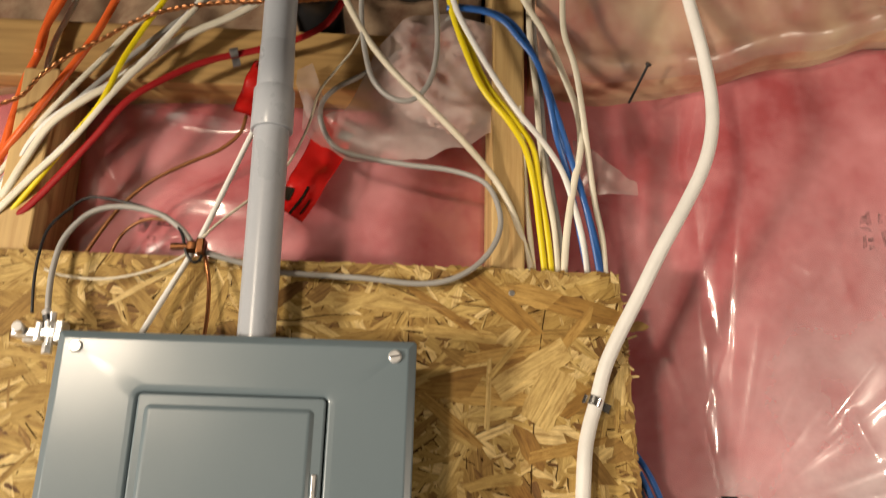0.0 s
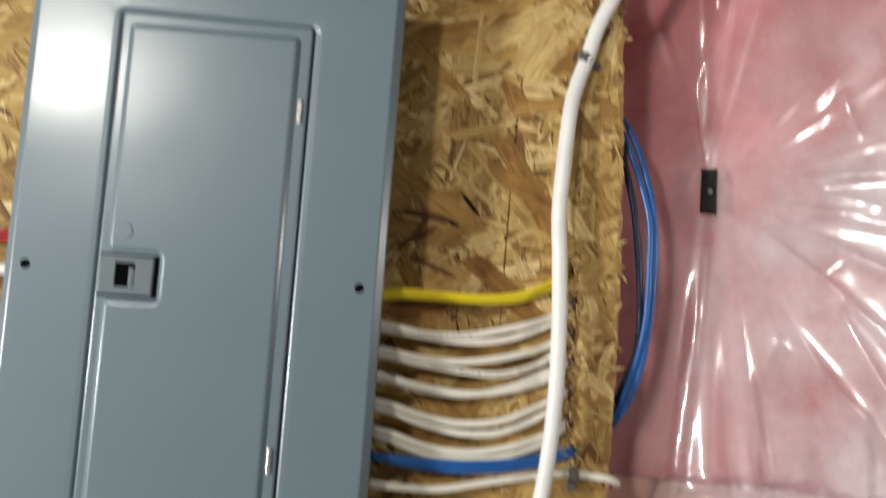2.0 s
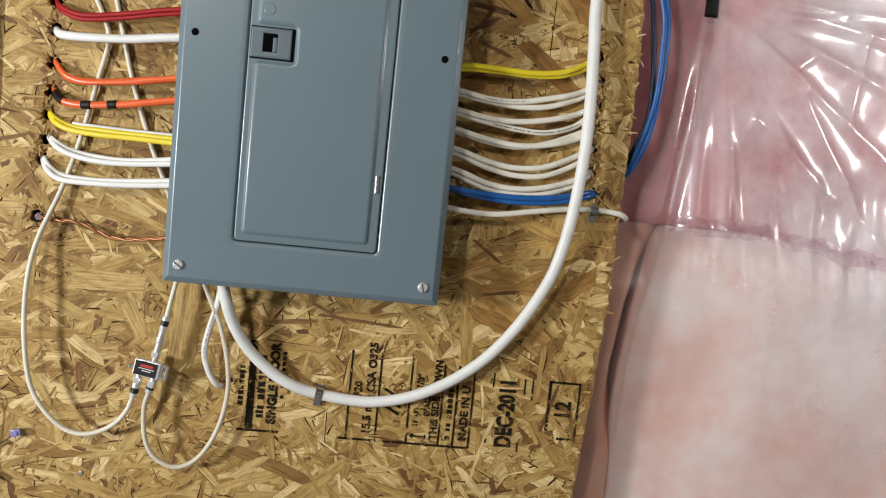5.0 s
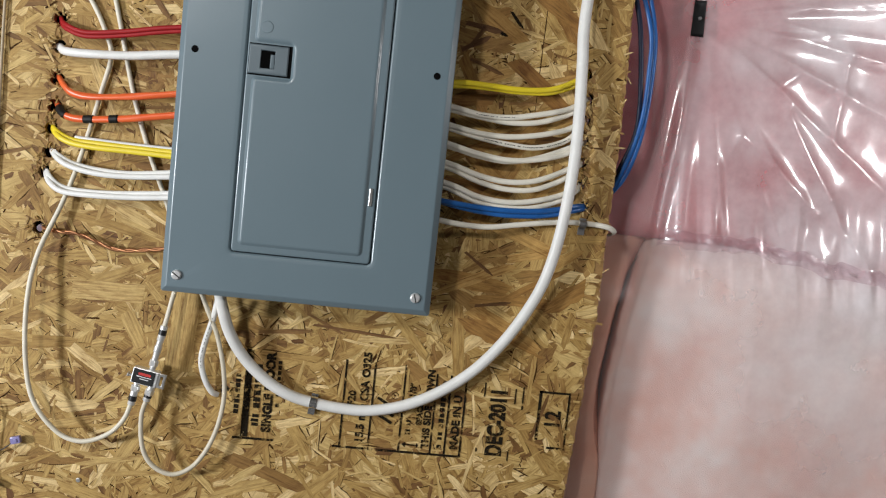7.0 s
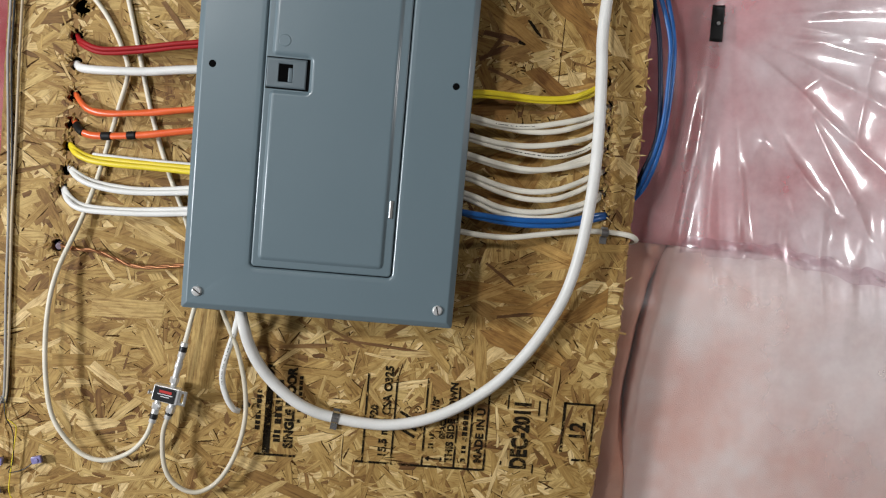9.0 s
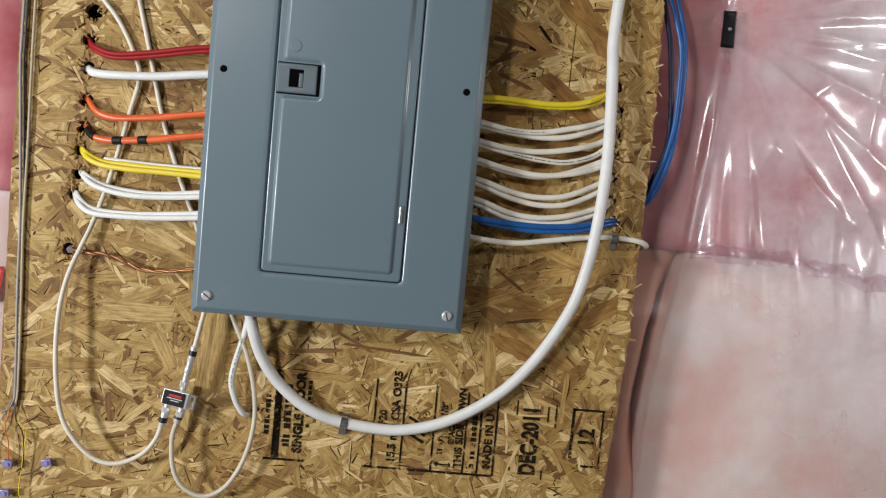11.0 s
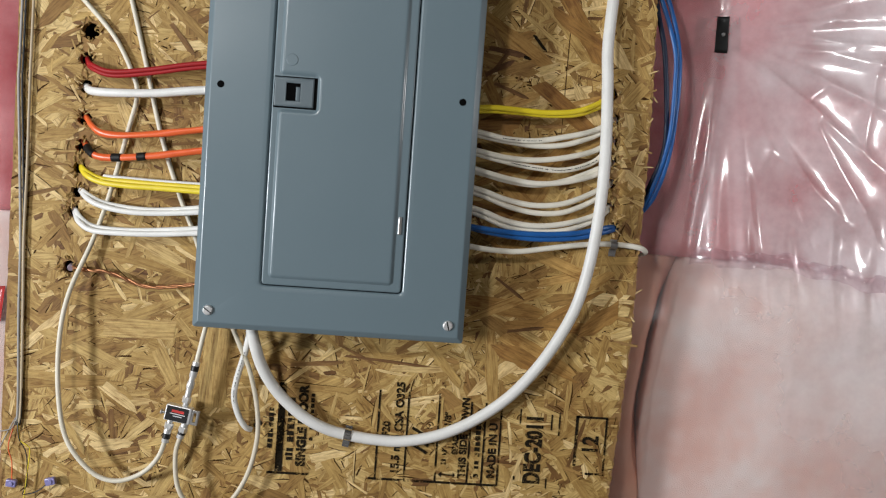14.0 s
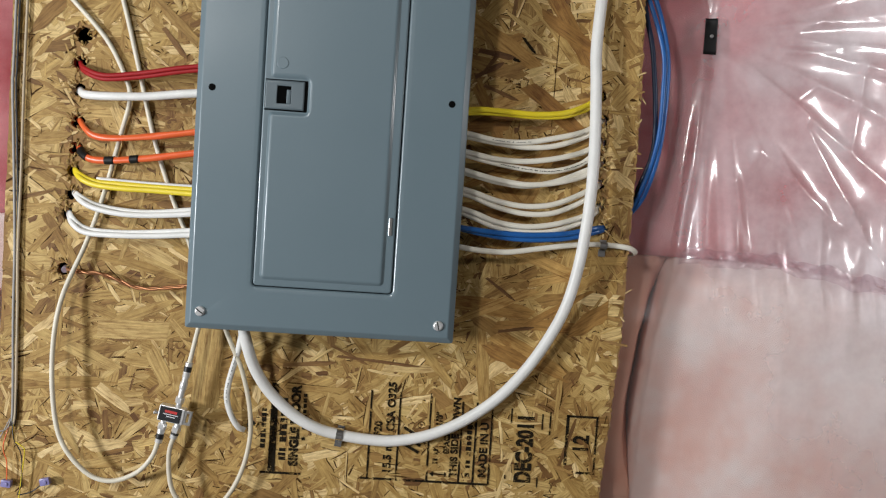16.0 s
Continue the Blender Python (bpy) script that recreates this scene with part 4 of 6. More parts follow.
part("coupling", cyl_bm(along(2.1005), along(2.155), 0.0254, 0.0250, 36, 0.0015), PVC, conduit, "wider grey coupling sleeve")
part("bell_end", cyl_bm(along(2.155), along(2.218), 0.0222, 0.0214, 36, 0.001), PVC, conduit)
part("locknut", cyl_bm(along(1.832), along(1.8425), 0.027, n=8, bevel=0.0015), ZINC, conduit)

# ---- cable routes (x, y, z) ----
RED_A = [(-0.394, 0.030, 1.550), (-0.384, 0.005, 1.545), (-0.370, -0.014, 1.535), (-0.338, -0.024, 1.526), (-0.283, -0.032, 1.532), (-0.232, -0.040, 1.541), (-0.191, -0.045, 1.547)]
WHITE_BIG = [(-0.393, 0.030, 1.507), (-0.381, 0.004, 1.503), (-0.366, -0.016, 1.497), (-0.332, -0.026, 1.496), (-0.272, -0.034, 1.499), (-0.223, -0.040, 1.505), (-0.185, -0.045, 1.509)]
ORANGE_A = [(-0.392, 0.030, 1.463), (-0.380, 0.004, 1.459), (-0.366, -0.014, 1.448), (-0.351, -0.020, 1.438), (-0.321, -0.026, 1.436), (-0.270, -0.034, 1.441), (-0.228, -0.040, 1.447), (-0.186, -0.045, 1.454)]
ORANGE_B = [(-0.392, 0.030, 1.426), (-0.380, 0.004, 1.420), (-0.366, -0.014, 1.409), (-0.350, -0.020, 1.403), (-0.319, -0.026, 1.404), (-0.268, -0.034, 1.410), (-0.226, -0.040, 1.417), (-0.185, -0.045, 1.424)]
YELLOW_L = [(-0.396, 0.030, 1.389), (-0.385, 0.004, 1.385), (-0.370, -0.014, 1.375), (-0.348, -0.020, 1.367), (-0.309, -0.027, 1.364), (-0.258, -0.034, 1.364), (-0.182, -0.045, 1.363)]
YELLOW_LW = [(-0.396, 0.030, 1.391), (-0.384, 0.002, 1.387), (-0.370, -0.010, 1.379), (-0.346, -0.016, 1.371), (-0.307, -0.022, 1.370), (-0.259, -0.030, 1.369), (-0.183, -0.042, 1.369)]
WHITE_L1 = [(-0.396, 0.030, 1.355), (-0.384, 0.004, 1.352), (-0.368, -0.014, 1.342), (-0.347, -0.020, 1.333), (-0.307, -0.027, 1.327), (-0.256, -0.034, 1.328), (-0.180, -0.045, 1.336)]
WHITE_L1B = [(-0.395, 0.030, 1.355), (-0.382, 0.002, 1.353), (-0.367, -0.010, 1.346), (-0.345, -0.014, 1.337), (-0.306, -0.020, 1.332), (-0.258, -0.028, 1.332), (-0.182, -0.040, 1.342)]
WHITE_L2 = [(-0.401, 0.030, 1.323), (-0.391, 0.004, 1.320), (-0.378, -0.014, 1.307), (-0.357, -0.020, 1.296), (-0.314, -0.027, 1.295), (-0.255, -0.034, 1.298), (-0.179, -0.045, 1.306)]
WHITE_L2B = [(-0.401, 0.030, 1.323), (-0.388, 0.000, 1.322), (-0.377, -0.010, 1.312), (-0.356, -0.014, 1.301), (-0.312, -0.020, 1.299), (-0.257, -0.028, 1.303), (-0.180, -0.040, 1.312)]
COPPER_L = [(-0.406, 0.030, 1.235), (-0.388, -0.002, 1.238), (-0.358, -0.012, 1.236), (-0.337, -0.012, 1.236), (-0.312, -0.012, 1.229), (-0.286, -0.014, 1.220), (-0.259, -0.020, 1.219), (-0.227, -0.030, 1.224), (-0.187, -0.045, 1.232)]
YELLOW_R = [(0.180, -0.048, 1.510), (0.209, -0.042, 1.514), (0.251, -0.036, 1.514), (0.294, -0.030, 1.514), (0.337, -0.022, 1.520), (0.371, -0.012, 1.535), (0.390, 0.000, 1.550), (0.401, 0.030, 1.558)]
YELLOW_RB = [(0.181, -0.044, 1.506), (0.210, -0.038, 1.510), (0.252, -0.032, 1.511), (0.294, -0.026, 1.511), (0.338, -0.018, 1.516), (0.372, -0.008, 1.530), (0.391, 0.002, 1.546), (0.401, 0.030, 1.554)]
WR1 = [(0.180, -0.048, 1.479), (0.204, -0.042, 1.476), (0.238, -0.036, 1.471), (0.280, -0.030, 1.472), (0.322, -0.024, 1.481), (0.366, -0.014, 1.494), (0.395, 0.000, 1.511), (0.407, 0.030, 1.520)]
WR1B = [(0.180, -0.045, 1.475), (0.204, -0.038, 1.472), (0.238, -0.032, 1.468), (0.281, -0.026, 1.465), (0.324, -0.020, 1.470), (0.367, -0.010, 1.486), (0.395, 0.000, 1.505), (0.408, 0.030, 1.517)]
WR2 = [(0.182, -0.048, 1.453), (0.205, -0.042, 1.449), (0.240, -0.036, 1.444), (0.282, -0.030, 1.444), (0.325, -0.024, 1.451), (0.368, -0.014, 1.464), (0.394, 0.000, 1.480), (0.407, 0.030, 1.487)]
WR2B = [(0.182, -0.045, 1.449), (0.206, -0.038, 1.444), (0.240, -0.032, 1.438), (0.283, -0.026, 1.433), (0.327, -0.020, 1.433), (0.370, -0.010, 1.448), (0.394, 0.000, 1.472), (0.407, 0.030, 1.483)]
WR3 = [(0.184, -0.048, 1.426), (0.207, -0.042, 1.421), (0.242, -0.036, 1.414), (0.285, -0.030, 1.410), (0.327, -0.024, 1.415), (0.371, -0.014, 1.428), (0.396, 0.000, 1.445), (0.409, 0.030, 1.452)]
WR3B = [(0.184, -0.045, 1.422), (0.208, -0.038, 1.418), (0.242, -0.032, 1.411), (0.285, -0.026, 1.408), (0.328, -0.020, 1.417), (0.371, -0.010, 1.435), (0.396, 0.000, 1.448), (0.409, 0.030, 1.454)]
WR4 = [(0.186, -0.048, 1.398), (0.209, -0.042, 1.393), (0.244, -0.036, 1.383), (0.287, -0.030, 1.378), (0.330, -0.024, 1.384), (0.373, -0.014, 1.403), (0.397, 0.000, 1.419), (0.409, 0.030, 1.424)]
WR4B = [(0.186, -0.045, 1.392), (0.210, -0.038, 1.386), (0.245, -0.032, 1.374), (0.288, -0.026, 1.367), (0.331, -0.020, 1.371), (0.374, -0.010, 1.391), (0.397, 0.000, 1.414), (0.409, 0.030, 1.421)]
WR5 = [(0.188, -0.048, 1.369), (0.212, -0.042, 1.363), (0.246, -0.036, 1.352), (0.289, -0.030, 1.348), (0.332, -0.024, 1.354), (0.375, -0.014, 1.368), (0.399, 0.000, 1.383), (0.412, 0.030, 1.387)]
WR5B = [(0.188, -0.045, 1.364), (0.212, -0.038, 1.356), (0.247, -0.032, 1.344), (0.290, -0.026, 1.340), (0.333, -0.020, 1.344), (0.377, -0.010, 1.361), (0.400, 0.000, 1.378), (0.412, 0.030, 1.384)]
BLUE_R = [(0.188, -0.050, 1.341), (0.222, -0.042, 1.338), (0.256, -0.036, 1.336), (0.298, -0.030, 1.336), (0.350, -0.022, 1.341), (0.390, -0.012, 1.350), (0.410, 0.000, 1.354), (0.423, 0.030, 1.355)]
BLUE_RB = [(0.188, -0.045, 1.340), (0.222, -0.038, 1.334), (0.257, -0.032, 1.330), (0.300, -0.026, 1.329), (0.351, -0.018, 1.334), (0.391, -0.010, 1.344), (0.411, 0.000, 1.350), (0.423, 0.030, 1.352)]
WR6 = [(0.188, -0.050, 1.313), (0.224, -0.042, 1.309), (0.266, -0.036, 1.309), (0.309, -0.028, 1.316), (0.352, -0.020, 1.323), (0.388, -0.010, 1.327), (0.411, -0.006, 1.328), (0.441, -0.006, 1.327), (0.457, -0.003, 1.324), (0.466, 0.008, 1.318), (0.464, 0.030, 1.313)]
SERVICE_LOW = [(-0.114, -0.060, 1.193), (-0.108, -0.055, 1.159), (-0.096, -0.040, 1.116), (-0.073, -0.028, 1.077), (-0.037, -0.020, 1.043), (-0.002, -0.016, 1.024), (0.032, -0.012, 1.015), (0.075, -0.012, 1.010), (0.118, -0.014, 1.011), (0.168, -0.018, 1.024), (0.218, -0.020, 1.049), (0.267, -0.022, 1.087), (0.306, -0.024, 1.133), (0.336, -0.026, 1.182), (0.358, -0.028, 1.231), (0.371, -0.032, 1.287), (0.378, -0.036, 1.347), (0.382, -0.036, 1.414), (0.382, -0.032, 1.489), (0.379, -0.026, 1.564), (0.376, -0.022, 1.623), (0.379, -0.020, 1.689)]
SERVICE_UP = [(0.377, -0.020, 1.694), (0.382, -0.016, 1.725), (0.389, -0.012, 1.763), (0.399, -0.010, 1.795), (0.410, -0.012, 1.835), (0.426, -0.016, 1.871), (0.450, -0.022, 1.918), (0.477, -0.030, 1.973), (0.506, -0.035, 2.026), (0.532, -0.038, 2.078), (0.546, -0.038, 2.124), (0.551, -0.035, 2.172), (0.548, -0.030, 2.232), (0.542, -0.025, 2.285), (0.536, -0.020, 2.331), (0.526, -0.020, 2.393)]
COAX_A = [(-0.424, -0.006, 1.664), (-0.394, -0.006, 1.634), (-0.343, -0.006, 1.580), (-0.314, -0.007, 1.529), (-0.305, -0.008, 1.496), (-0.315, -0.008, 1.446), (-0.337, -0.010, 1.349), (-0.357, -0.014, 1.280), (-0.383, -0.024, 1.204), (-0.390, -0.034, 1.138), (-0.387, -0.036, 1.055), (-0.372, -0.036, 0.989), (-0.336, -0.034, 0.944), (-0.299, -0.034, 0.932), (-0.262, -0.034, 0.946), (-0.240, -0.034, 0.971), (-0.230, -0.034, 1.001)]
COAX_B = [(-0.339, -0.006, 1.679), (-0.322, -0.006, 1.639), (-0.295, -0.006, 1.543), (-0.269, -0.006, 1.445), (-0.238, -0.007, 1.359), (-0.208, -0.008, 1.290), (-0.190, -0.012, 1.232), (-0.182, -0.025, 1.184), (-0.186, -0.032, 1.147), (-0.193, -0.034, 1.109)]
COAX_C = [(-0.208, -0.034, 1.008), (-0.215, -0.034, 0.977), (-0.210, -0.034, 0.931), (-0.193, -0.032, 0.903), (-0.163, -0.030, 0.892), (-0.133, -0.028, 0.909), (-0.110, -0.026, 0.951), (-0.099, -0.026, 1.005), (-0.102, -0.028, 1.055), (-0.115, -0.032, 1.108), (-0.130, -0.036, 1.143), (-0.143, -0.040, 1.174)]
COAX_D = [(-0.117, -0.040, 1.162), (-0.122, -0.035, 1.136), (-0.134, -0.026, 1.091), (-0.137, -0.022, 1.063), (-0.130, -0.016, 1.035), (-0.119, -0.008, 1.015), (-0.110, 0.004, 1.010), (-0.108, 0.020, 1.003)]
BLUE_E1 = [(0.446, 0.030, 1.757), (0.469, 0.020, 1.706), (0.496, 0.015, 1.630), (0.501, 0.015, 1.570), (0.499, 0.015, 1.492), (0.483, 0.020, 1.422), (0.462, 0.030, 1.370), (0.451, 0.045, 1.358)]
BLUE_E2 = [(0.450, 0.030, 1.758), (0.480, 0.022, 1.707), (0.503, 0.018, 1.631), (0.508, 0.018, 1.562), (0.503, 0.018, 1.476), (0.487, 0.022, 1.409), (0.467, 0.030, 1.375), (0.454, 0.045, 1.358)]
BLUE_E3 = [(0.437, 0.035, 1.781), (0.457, 0.028, 1.733), (0.468, 0.020, 1.679), (0.483, 0.018, 1.615), (0.493, 0.018, 1.551), (0.490, 0.018, 1.500), (0.483, 0.020, 1.455)]
WIRE_L1 = [(-0.476, -0.006, 1.546), (-0.476, -0.006, 1.500), (-0.470, -0.006, 1.393), (-0.464, -0.006, 1.274), (-0.462, -0.006, 1.169), (-0.459, -0.006, 1.087), (-0.457, -0.006, 1.020), (-0.459, -0.006, 0.998)]
WIRE_L2 = [(-0.460, -0.006, 1.549), (-0.460, -0.006, 1.503), (-0.459, -0.006, 1.379), (-0.459, -0.006, 1.267), (-0.456, -0.006, 1.170), (-0.454, -0.006, 1.087), (-0.453, -0.006, 1.020), (-0.455, -0.006, 0.999)]
TAIL_0 = [(-0.458, -0.006, 1.011), (-0.464, -0.012, 0.993), (-0.497, -0.012, 0.986), (-0.498, -0.012, 0.974), (-0.505, -0.012, 0.966)]
TAIL_1 = [(-0.460, -0.006, 1.009), (-0.475, -0.012, 0.972), (-0.487, -0.012, 0.940), (-0.491, -0.012, 0.897), (-0.480, -0.012, 0.868), (-0.461, -0.012, 0.867)]
TAIL_2 = [(-0.457, -0.006, 1.010), (-0.451, -0.012, 0.980), (-0.439, -0.012, 0.956), (-0.437, -0.012, 0.909), (-0.443, -0.012, 0.896), (-0.422, -0.012, 0.901), (-0.402, -0.012, 0.918)]
TAIL_3 = [(-0.457, -0.006, 1.010), (-0.449, -0.012, 0.976), (-0.435, -0.012, 0.967), (-0.437, -0.012, 0.927), (-0.440, -0.012, 0.888), (-0.440, -0.012, 0.866), (-0.431, -0.012, 0.847)]
TAIL_4 = [(-0.458, -0.006, 1.009), (-0.466, -0.012, 0.969), (-0.460, -0.012, 0.945), (-0.459, -0.012, 0.923), (-0.459, -0.012, 0.912)]
T_GREYCOAX = [(-0.227, -0.030, 1.868), (-0.230, -0.030, 1.894), (-0.231, -0.028, 1.928), (-0.225, -0.026, 1.963), (-0.201, -0.024, 1.995), (-0.166, -0.024, 2.005), (-0.122, -0.024, 1.998), (-0.092, -0.026, 1.979), (-0.071, -0.026, 1.957), (-0.044, -0.020, 1.948), (-0.018, -0.015, 1.943), (0.023, -0.014, 1.934), (0.069, -0.014, 1.932), (0.129, -0.014, 1.930), (0.189, -0.014, 1.926), (0.229, -0.014, 1.933), (0.263, -0.012, 1.956), (0.284, -0.008, 1.990), (0.287, -0.000, 2.026), (0.270, 0.010, 2.067), (0.228, 0.020, 2.087), (0.169, 0.025, 2.095), (0.110, 0.030, 2.106), (0.077, 0.030, 2.117), (0.059, 0.030, 2.142), (0.053, 0.030, 2.174), (0.068, 0.030, 2.200), (0.111, 0.030, 2.229), (0.163, 0.030, 2.269), (0.208, 0.030, 2.306), (0.238, 0.030, 2.339)]
T_GREYLOOP = [(0.102, -0.032, 2.325), (0.104, -0.032, 2.274), (0.111, -0.032, 2.225), (0.123, -0.032, 2.185), (0.145, -0.032, 2.161), (0.171, -0.032, 2.157), (0.191, -0.032, 2.177), (0.201, -0.032, 2.213), (0.202, -0.032, 2.263), (0.196, -0.032, 2.33)]
T_BLACK = [(-0.245, -0.030, 1.871), (-0.250, -0.028, 1.907), (-0.251, -0.026, 1.941), (-0.248, -0.020, 1.975), (-0.232, -0.014, 2.001), (-0.210, -0.012, 2.019), (-0.170, -0.014, 2.015), (-0.134, -0.018, 2.005), (-0.104, -0.024, 1.990), (-0.089, -0.030, 1.971), (-0.080, -0.032, 1.946), (-0.070, -0.030, 1.937), (-0.064, -0.028, 1.945), (-0.069, -0.026, 1.959)]
T_CREAM = [(-0.248, -0.012, 1.928), (-0.226, -0.012, 1.921), (-0.187, -0.012, 1.918), (-0.148, -0.014, 1.923), (-0.109, -0.018, 1.936), (-0.08, -0.024, 1.952), (-0.055, -0.02, 1.986), (-0.026, -0.01, 2.019), (-0.003, 0.0, 2.047), (0.022, 0.0, 2.079), (0.044, -0.008, 2.127), (0.055, -0.016, 2.17), (0.072, -0.016, 2.2), (0.094, -0.016, 2.234), (0.103, -0.006, 2.265)]
T_BROWN1 = [(-0.043, 0.030, 2.157), (-0.048, 0.030, 2.133), (-0.071, 0.030, 2.108), (-0.112, 0.030, 2.086), (-0.152, 0.030, 2.061), (-0.180, 0.030, 2.033), (-0.200, 0.030, 2.002), (-0.221, 0.030, 1.960), (-0.226, 0.030, 1.946)]
T_BROWN2 = [(-0.081, -0.015, 1.969), (-0.105, -0.010, 1.992), (-0.139, 0.000, 1.999), (-0.164, 0.010, 1.991), (-0.180, 0.020, 1.977), (-0.191, 0.030, 1.958)]
T_COPPER = [(-0.071, -0.020, 1.968), (-0.062, -0.020, 1.947), (-0.054, -0.020, 1.917), (-0.049, -0.030, 1.874), (-0.047, -0.045, 1.838)]
T_COAXB = [(-0.011, -0.010, 2.151), (-0.027, -0.012, 2.104), (-0.045, -0.016, 2.047), (-0.072, -0.020, 1.965), (-0.098, -0.020, 1.908), (-0.117, -0.030, 1.858), (-0.124, -0.040, 1.830)]
T_RED = [(-0.366, 0.030, 1.969), (-0.325, 0.020, 1.989), (-0.291, 0.012, 2.014), (-0.255, 0.005, 2.057), (-0.219, 0.000, 2.107), (-0.185, 0.000, 2.159), (-0.132, 0.000, 2.198), (-0.091, 0.000, 2.219), (-0.060, 0.000, 2.229), (-0.021, 0.000, 2.241), (0.022, 0.000, 2.258), (0.057, -0.000, 2.284), (0.084, 0.000, 2.337)]
T_WHITE1 = [(-0.364, 0.025, 1.971), (-0.324, 0.010, 2.008), (-0.286, -0.000, 2.050), (-0.242, -0.010, 2.097), (-0.203, -0.010, 2.161), (-0.161, -0.010, 2.220), (-0.112, -0.010, 2.294), (-0.081, -0.010, 2.348)]
T_WHITE2 = [(-0.371, 0.030, 1.991), (-0.329, 0.015, 2.024), (-0.307, 0.010, 2.069), (-0.279, 0.005, 2.122), (-0.234, 0.000, 2.161), (-0.202, 0.000, 2.183), (-0.158, 0.000, 2.226), (-0.111, 0.000, 2.262), (-0.062, 0.000, 2.290), (-0.021, 0.000, 2.323)]
T_WHITE3 = [(-0.375, 0.030, 2.013), (-0.338, 0.020, 2.060), (-0.304, 0.015, 2.118), (-0.268, 0.010, 2.169), (-0.232, 0.010, 2.220), (-0.199, 0.010, 2.268), (-0.164, 0.010, 2.313), (-0.138, 0.010, 2.350)]
T_WHITE4 = [(-0.372, 0.030, 1.998), (-0.335, 0.020, 2.045), (-0.294, 0.012, 2.109), (-0.252, 0.010, 2.161), (-0.215, 0.010, 2.204), (-0.171, 0.010, 2.252), (-0.125, 0.010, 2.298), (-0.085, 0.010, 2.344)]
T_YELLOW = [(-0.365, 0.030, 1.962), (-0.326, 0.020, 1.995), (-0.286, 0.005, 2.041), (-0.245, -0.004, 2.103), (-0.217, -0.006, 2.151), (-0.200, -0.006, 2.208), (-0.181, -0.006, 2.254), (-0.158, -0.006, 2.302), (-0.142, -0.006, 2.347)]
T_ORANGE1 = [(-0.367, 0.030, 2.044), (-0.334, 0.015, 2.089), (-0.300, 0.010, 2.147), (-0.267, 0.010, 2.210), (-0.245, 0.010, 2.257), (-0.227, 0.010, 2.310), (-0.215, 0.010, 2.355)]
T_ORANGE2 = [(-0.356, 0.030, 2.022), (-0.341, 0.020, 2.079), (-0.336, 0.020, 2.130), (-0.329, 0.020, 2.192), (-0.318, 0.020, 2.234), (-0.315, 0.020, 2.277), (-0.305, 0.020, 2.330)]
T_ORANGE3 = [(-0.318, 0.015, 2.227), (-0.314, 0.015, 2.265), (-0.299, 0.015, 2.309), (-0.290, 0.015, 2.345)]
T_WHITE5 = [(-0.312, 0.030, 2.149), (-0.311, 0.030, 2.190), (-0.307, 0.030, 2.249), (-0.295, 0.030, 2.293), (-0.283, 0.030, 2.338)]
T_BRAID = [(-0.358, -0.010, 2.130), (-0.339, -0.010, 2.139), (-0.314, -0.010, 2.153), (-0.297, -0.010, 2.180), (-0.266, -0.012, 2.209), (-0.227, -0.012, 2.236), (-0.188, -0.012, 2.265), (-0.147, -0.012, 2.284), (-0.076, -0.012, 2.299), (0.014, -0.020, 2.301), (0.087, -0.020, 2.311)]
R_YEL1 = [(0.211, -0.032, 2.339), (0.22, -0.032, 2.289), (0.236, -0.032, 2.239), (0.261, -0.032, 2.179), (0.295, -0.028, 2.136), (0.318, -0.009, 2.108), (0.332, 0.012, 2.067), (0.339, 0.018, 2.016), (0.345, 0.024, 1.97), (0.35, 0.03, 1.932)]
R_YEL2 = [(0.219, -0.027, 2.343), (0.227, -0.027, 2.292), (0.242, -0.027, 2.246), (0.267, -0.027, 2.188), (0.302, -0.025, 2.141), (0.328, -0.006, 2.112), (0.339, 0.015, 2.068), (0.348, 0.02, 2.017), (0.354, 0.026, 1.971), (0.358, 0.03, 1.932)]
R_WHITE1 = [(0.215, -0.037, 2.336), (0.224, -0.037, 2.293), (0.242, -0.037, 2.253), (0.272, -0.037, 2.198), (0.304, -0.037, 2.147), (0.341, -0.018, 2.112), (0.366, 0.0, 2.083), (0.381, 0.01, 2.045), (0.393, 0.018, 2.003), (0.399, 0.024, 1.968), (0.402, 0.03, 1.934)]
R_CREAM = [(0.072, -0.032, 2.323), (0.089, -0.032, 2.286), (0.117, -0.032, 2.237), (0.151, -0.032, 2.194), (0.196, -0.032, 2.149), (0.239, -0.016, 2.112), (0.277, 0.004, 2.077), (0.299, 0.008, 2.041), (0.314, 0.014, 2.006), (0.327, 0.024, 1.969), (0.337, 0.03, 1.931)]
R_WHITE2 = [(0.311, 0.015, 2.379), (0.309, 0.015, 2.289), (0.313, 0.015, 2.204), (0.318, 0.015, 2.122), (0.322, 0.020, 2.062), (0.328, 0.024, 2.003), (0.334, 0.030, 1.945)]
R_WHITE3 = [(0.326, 0.010, 2.376), (0.327, 0.010, 2.287), (0.335, 0.010, 2.202), (0.340, 0.012, 2.130), (0.349, 0.016, 2.069), (0.359, 0.022, 2.011), (0.365, 0.030, 1.947)]
R_WHITE4 = [(0.283, 0.012, 2.393), (0.310, 0.012, 2.340), (0.328, 0.012, 2.306), (0.348, 0.008, 2.265), (0.372, 0.000, 2.215), (0.387, 0.000, 2.167), (0.390, 0.000, 2.119), (0.381, 0.006, 2.067), (0.374, 0.014, 2.016), (0.371, 0.022, 1.970), (0.371, 0.030, 1.932)]
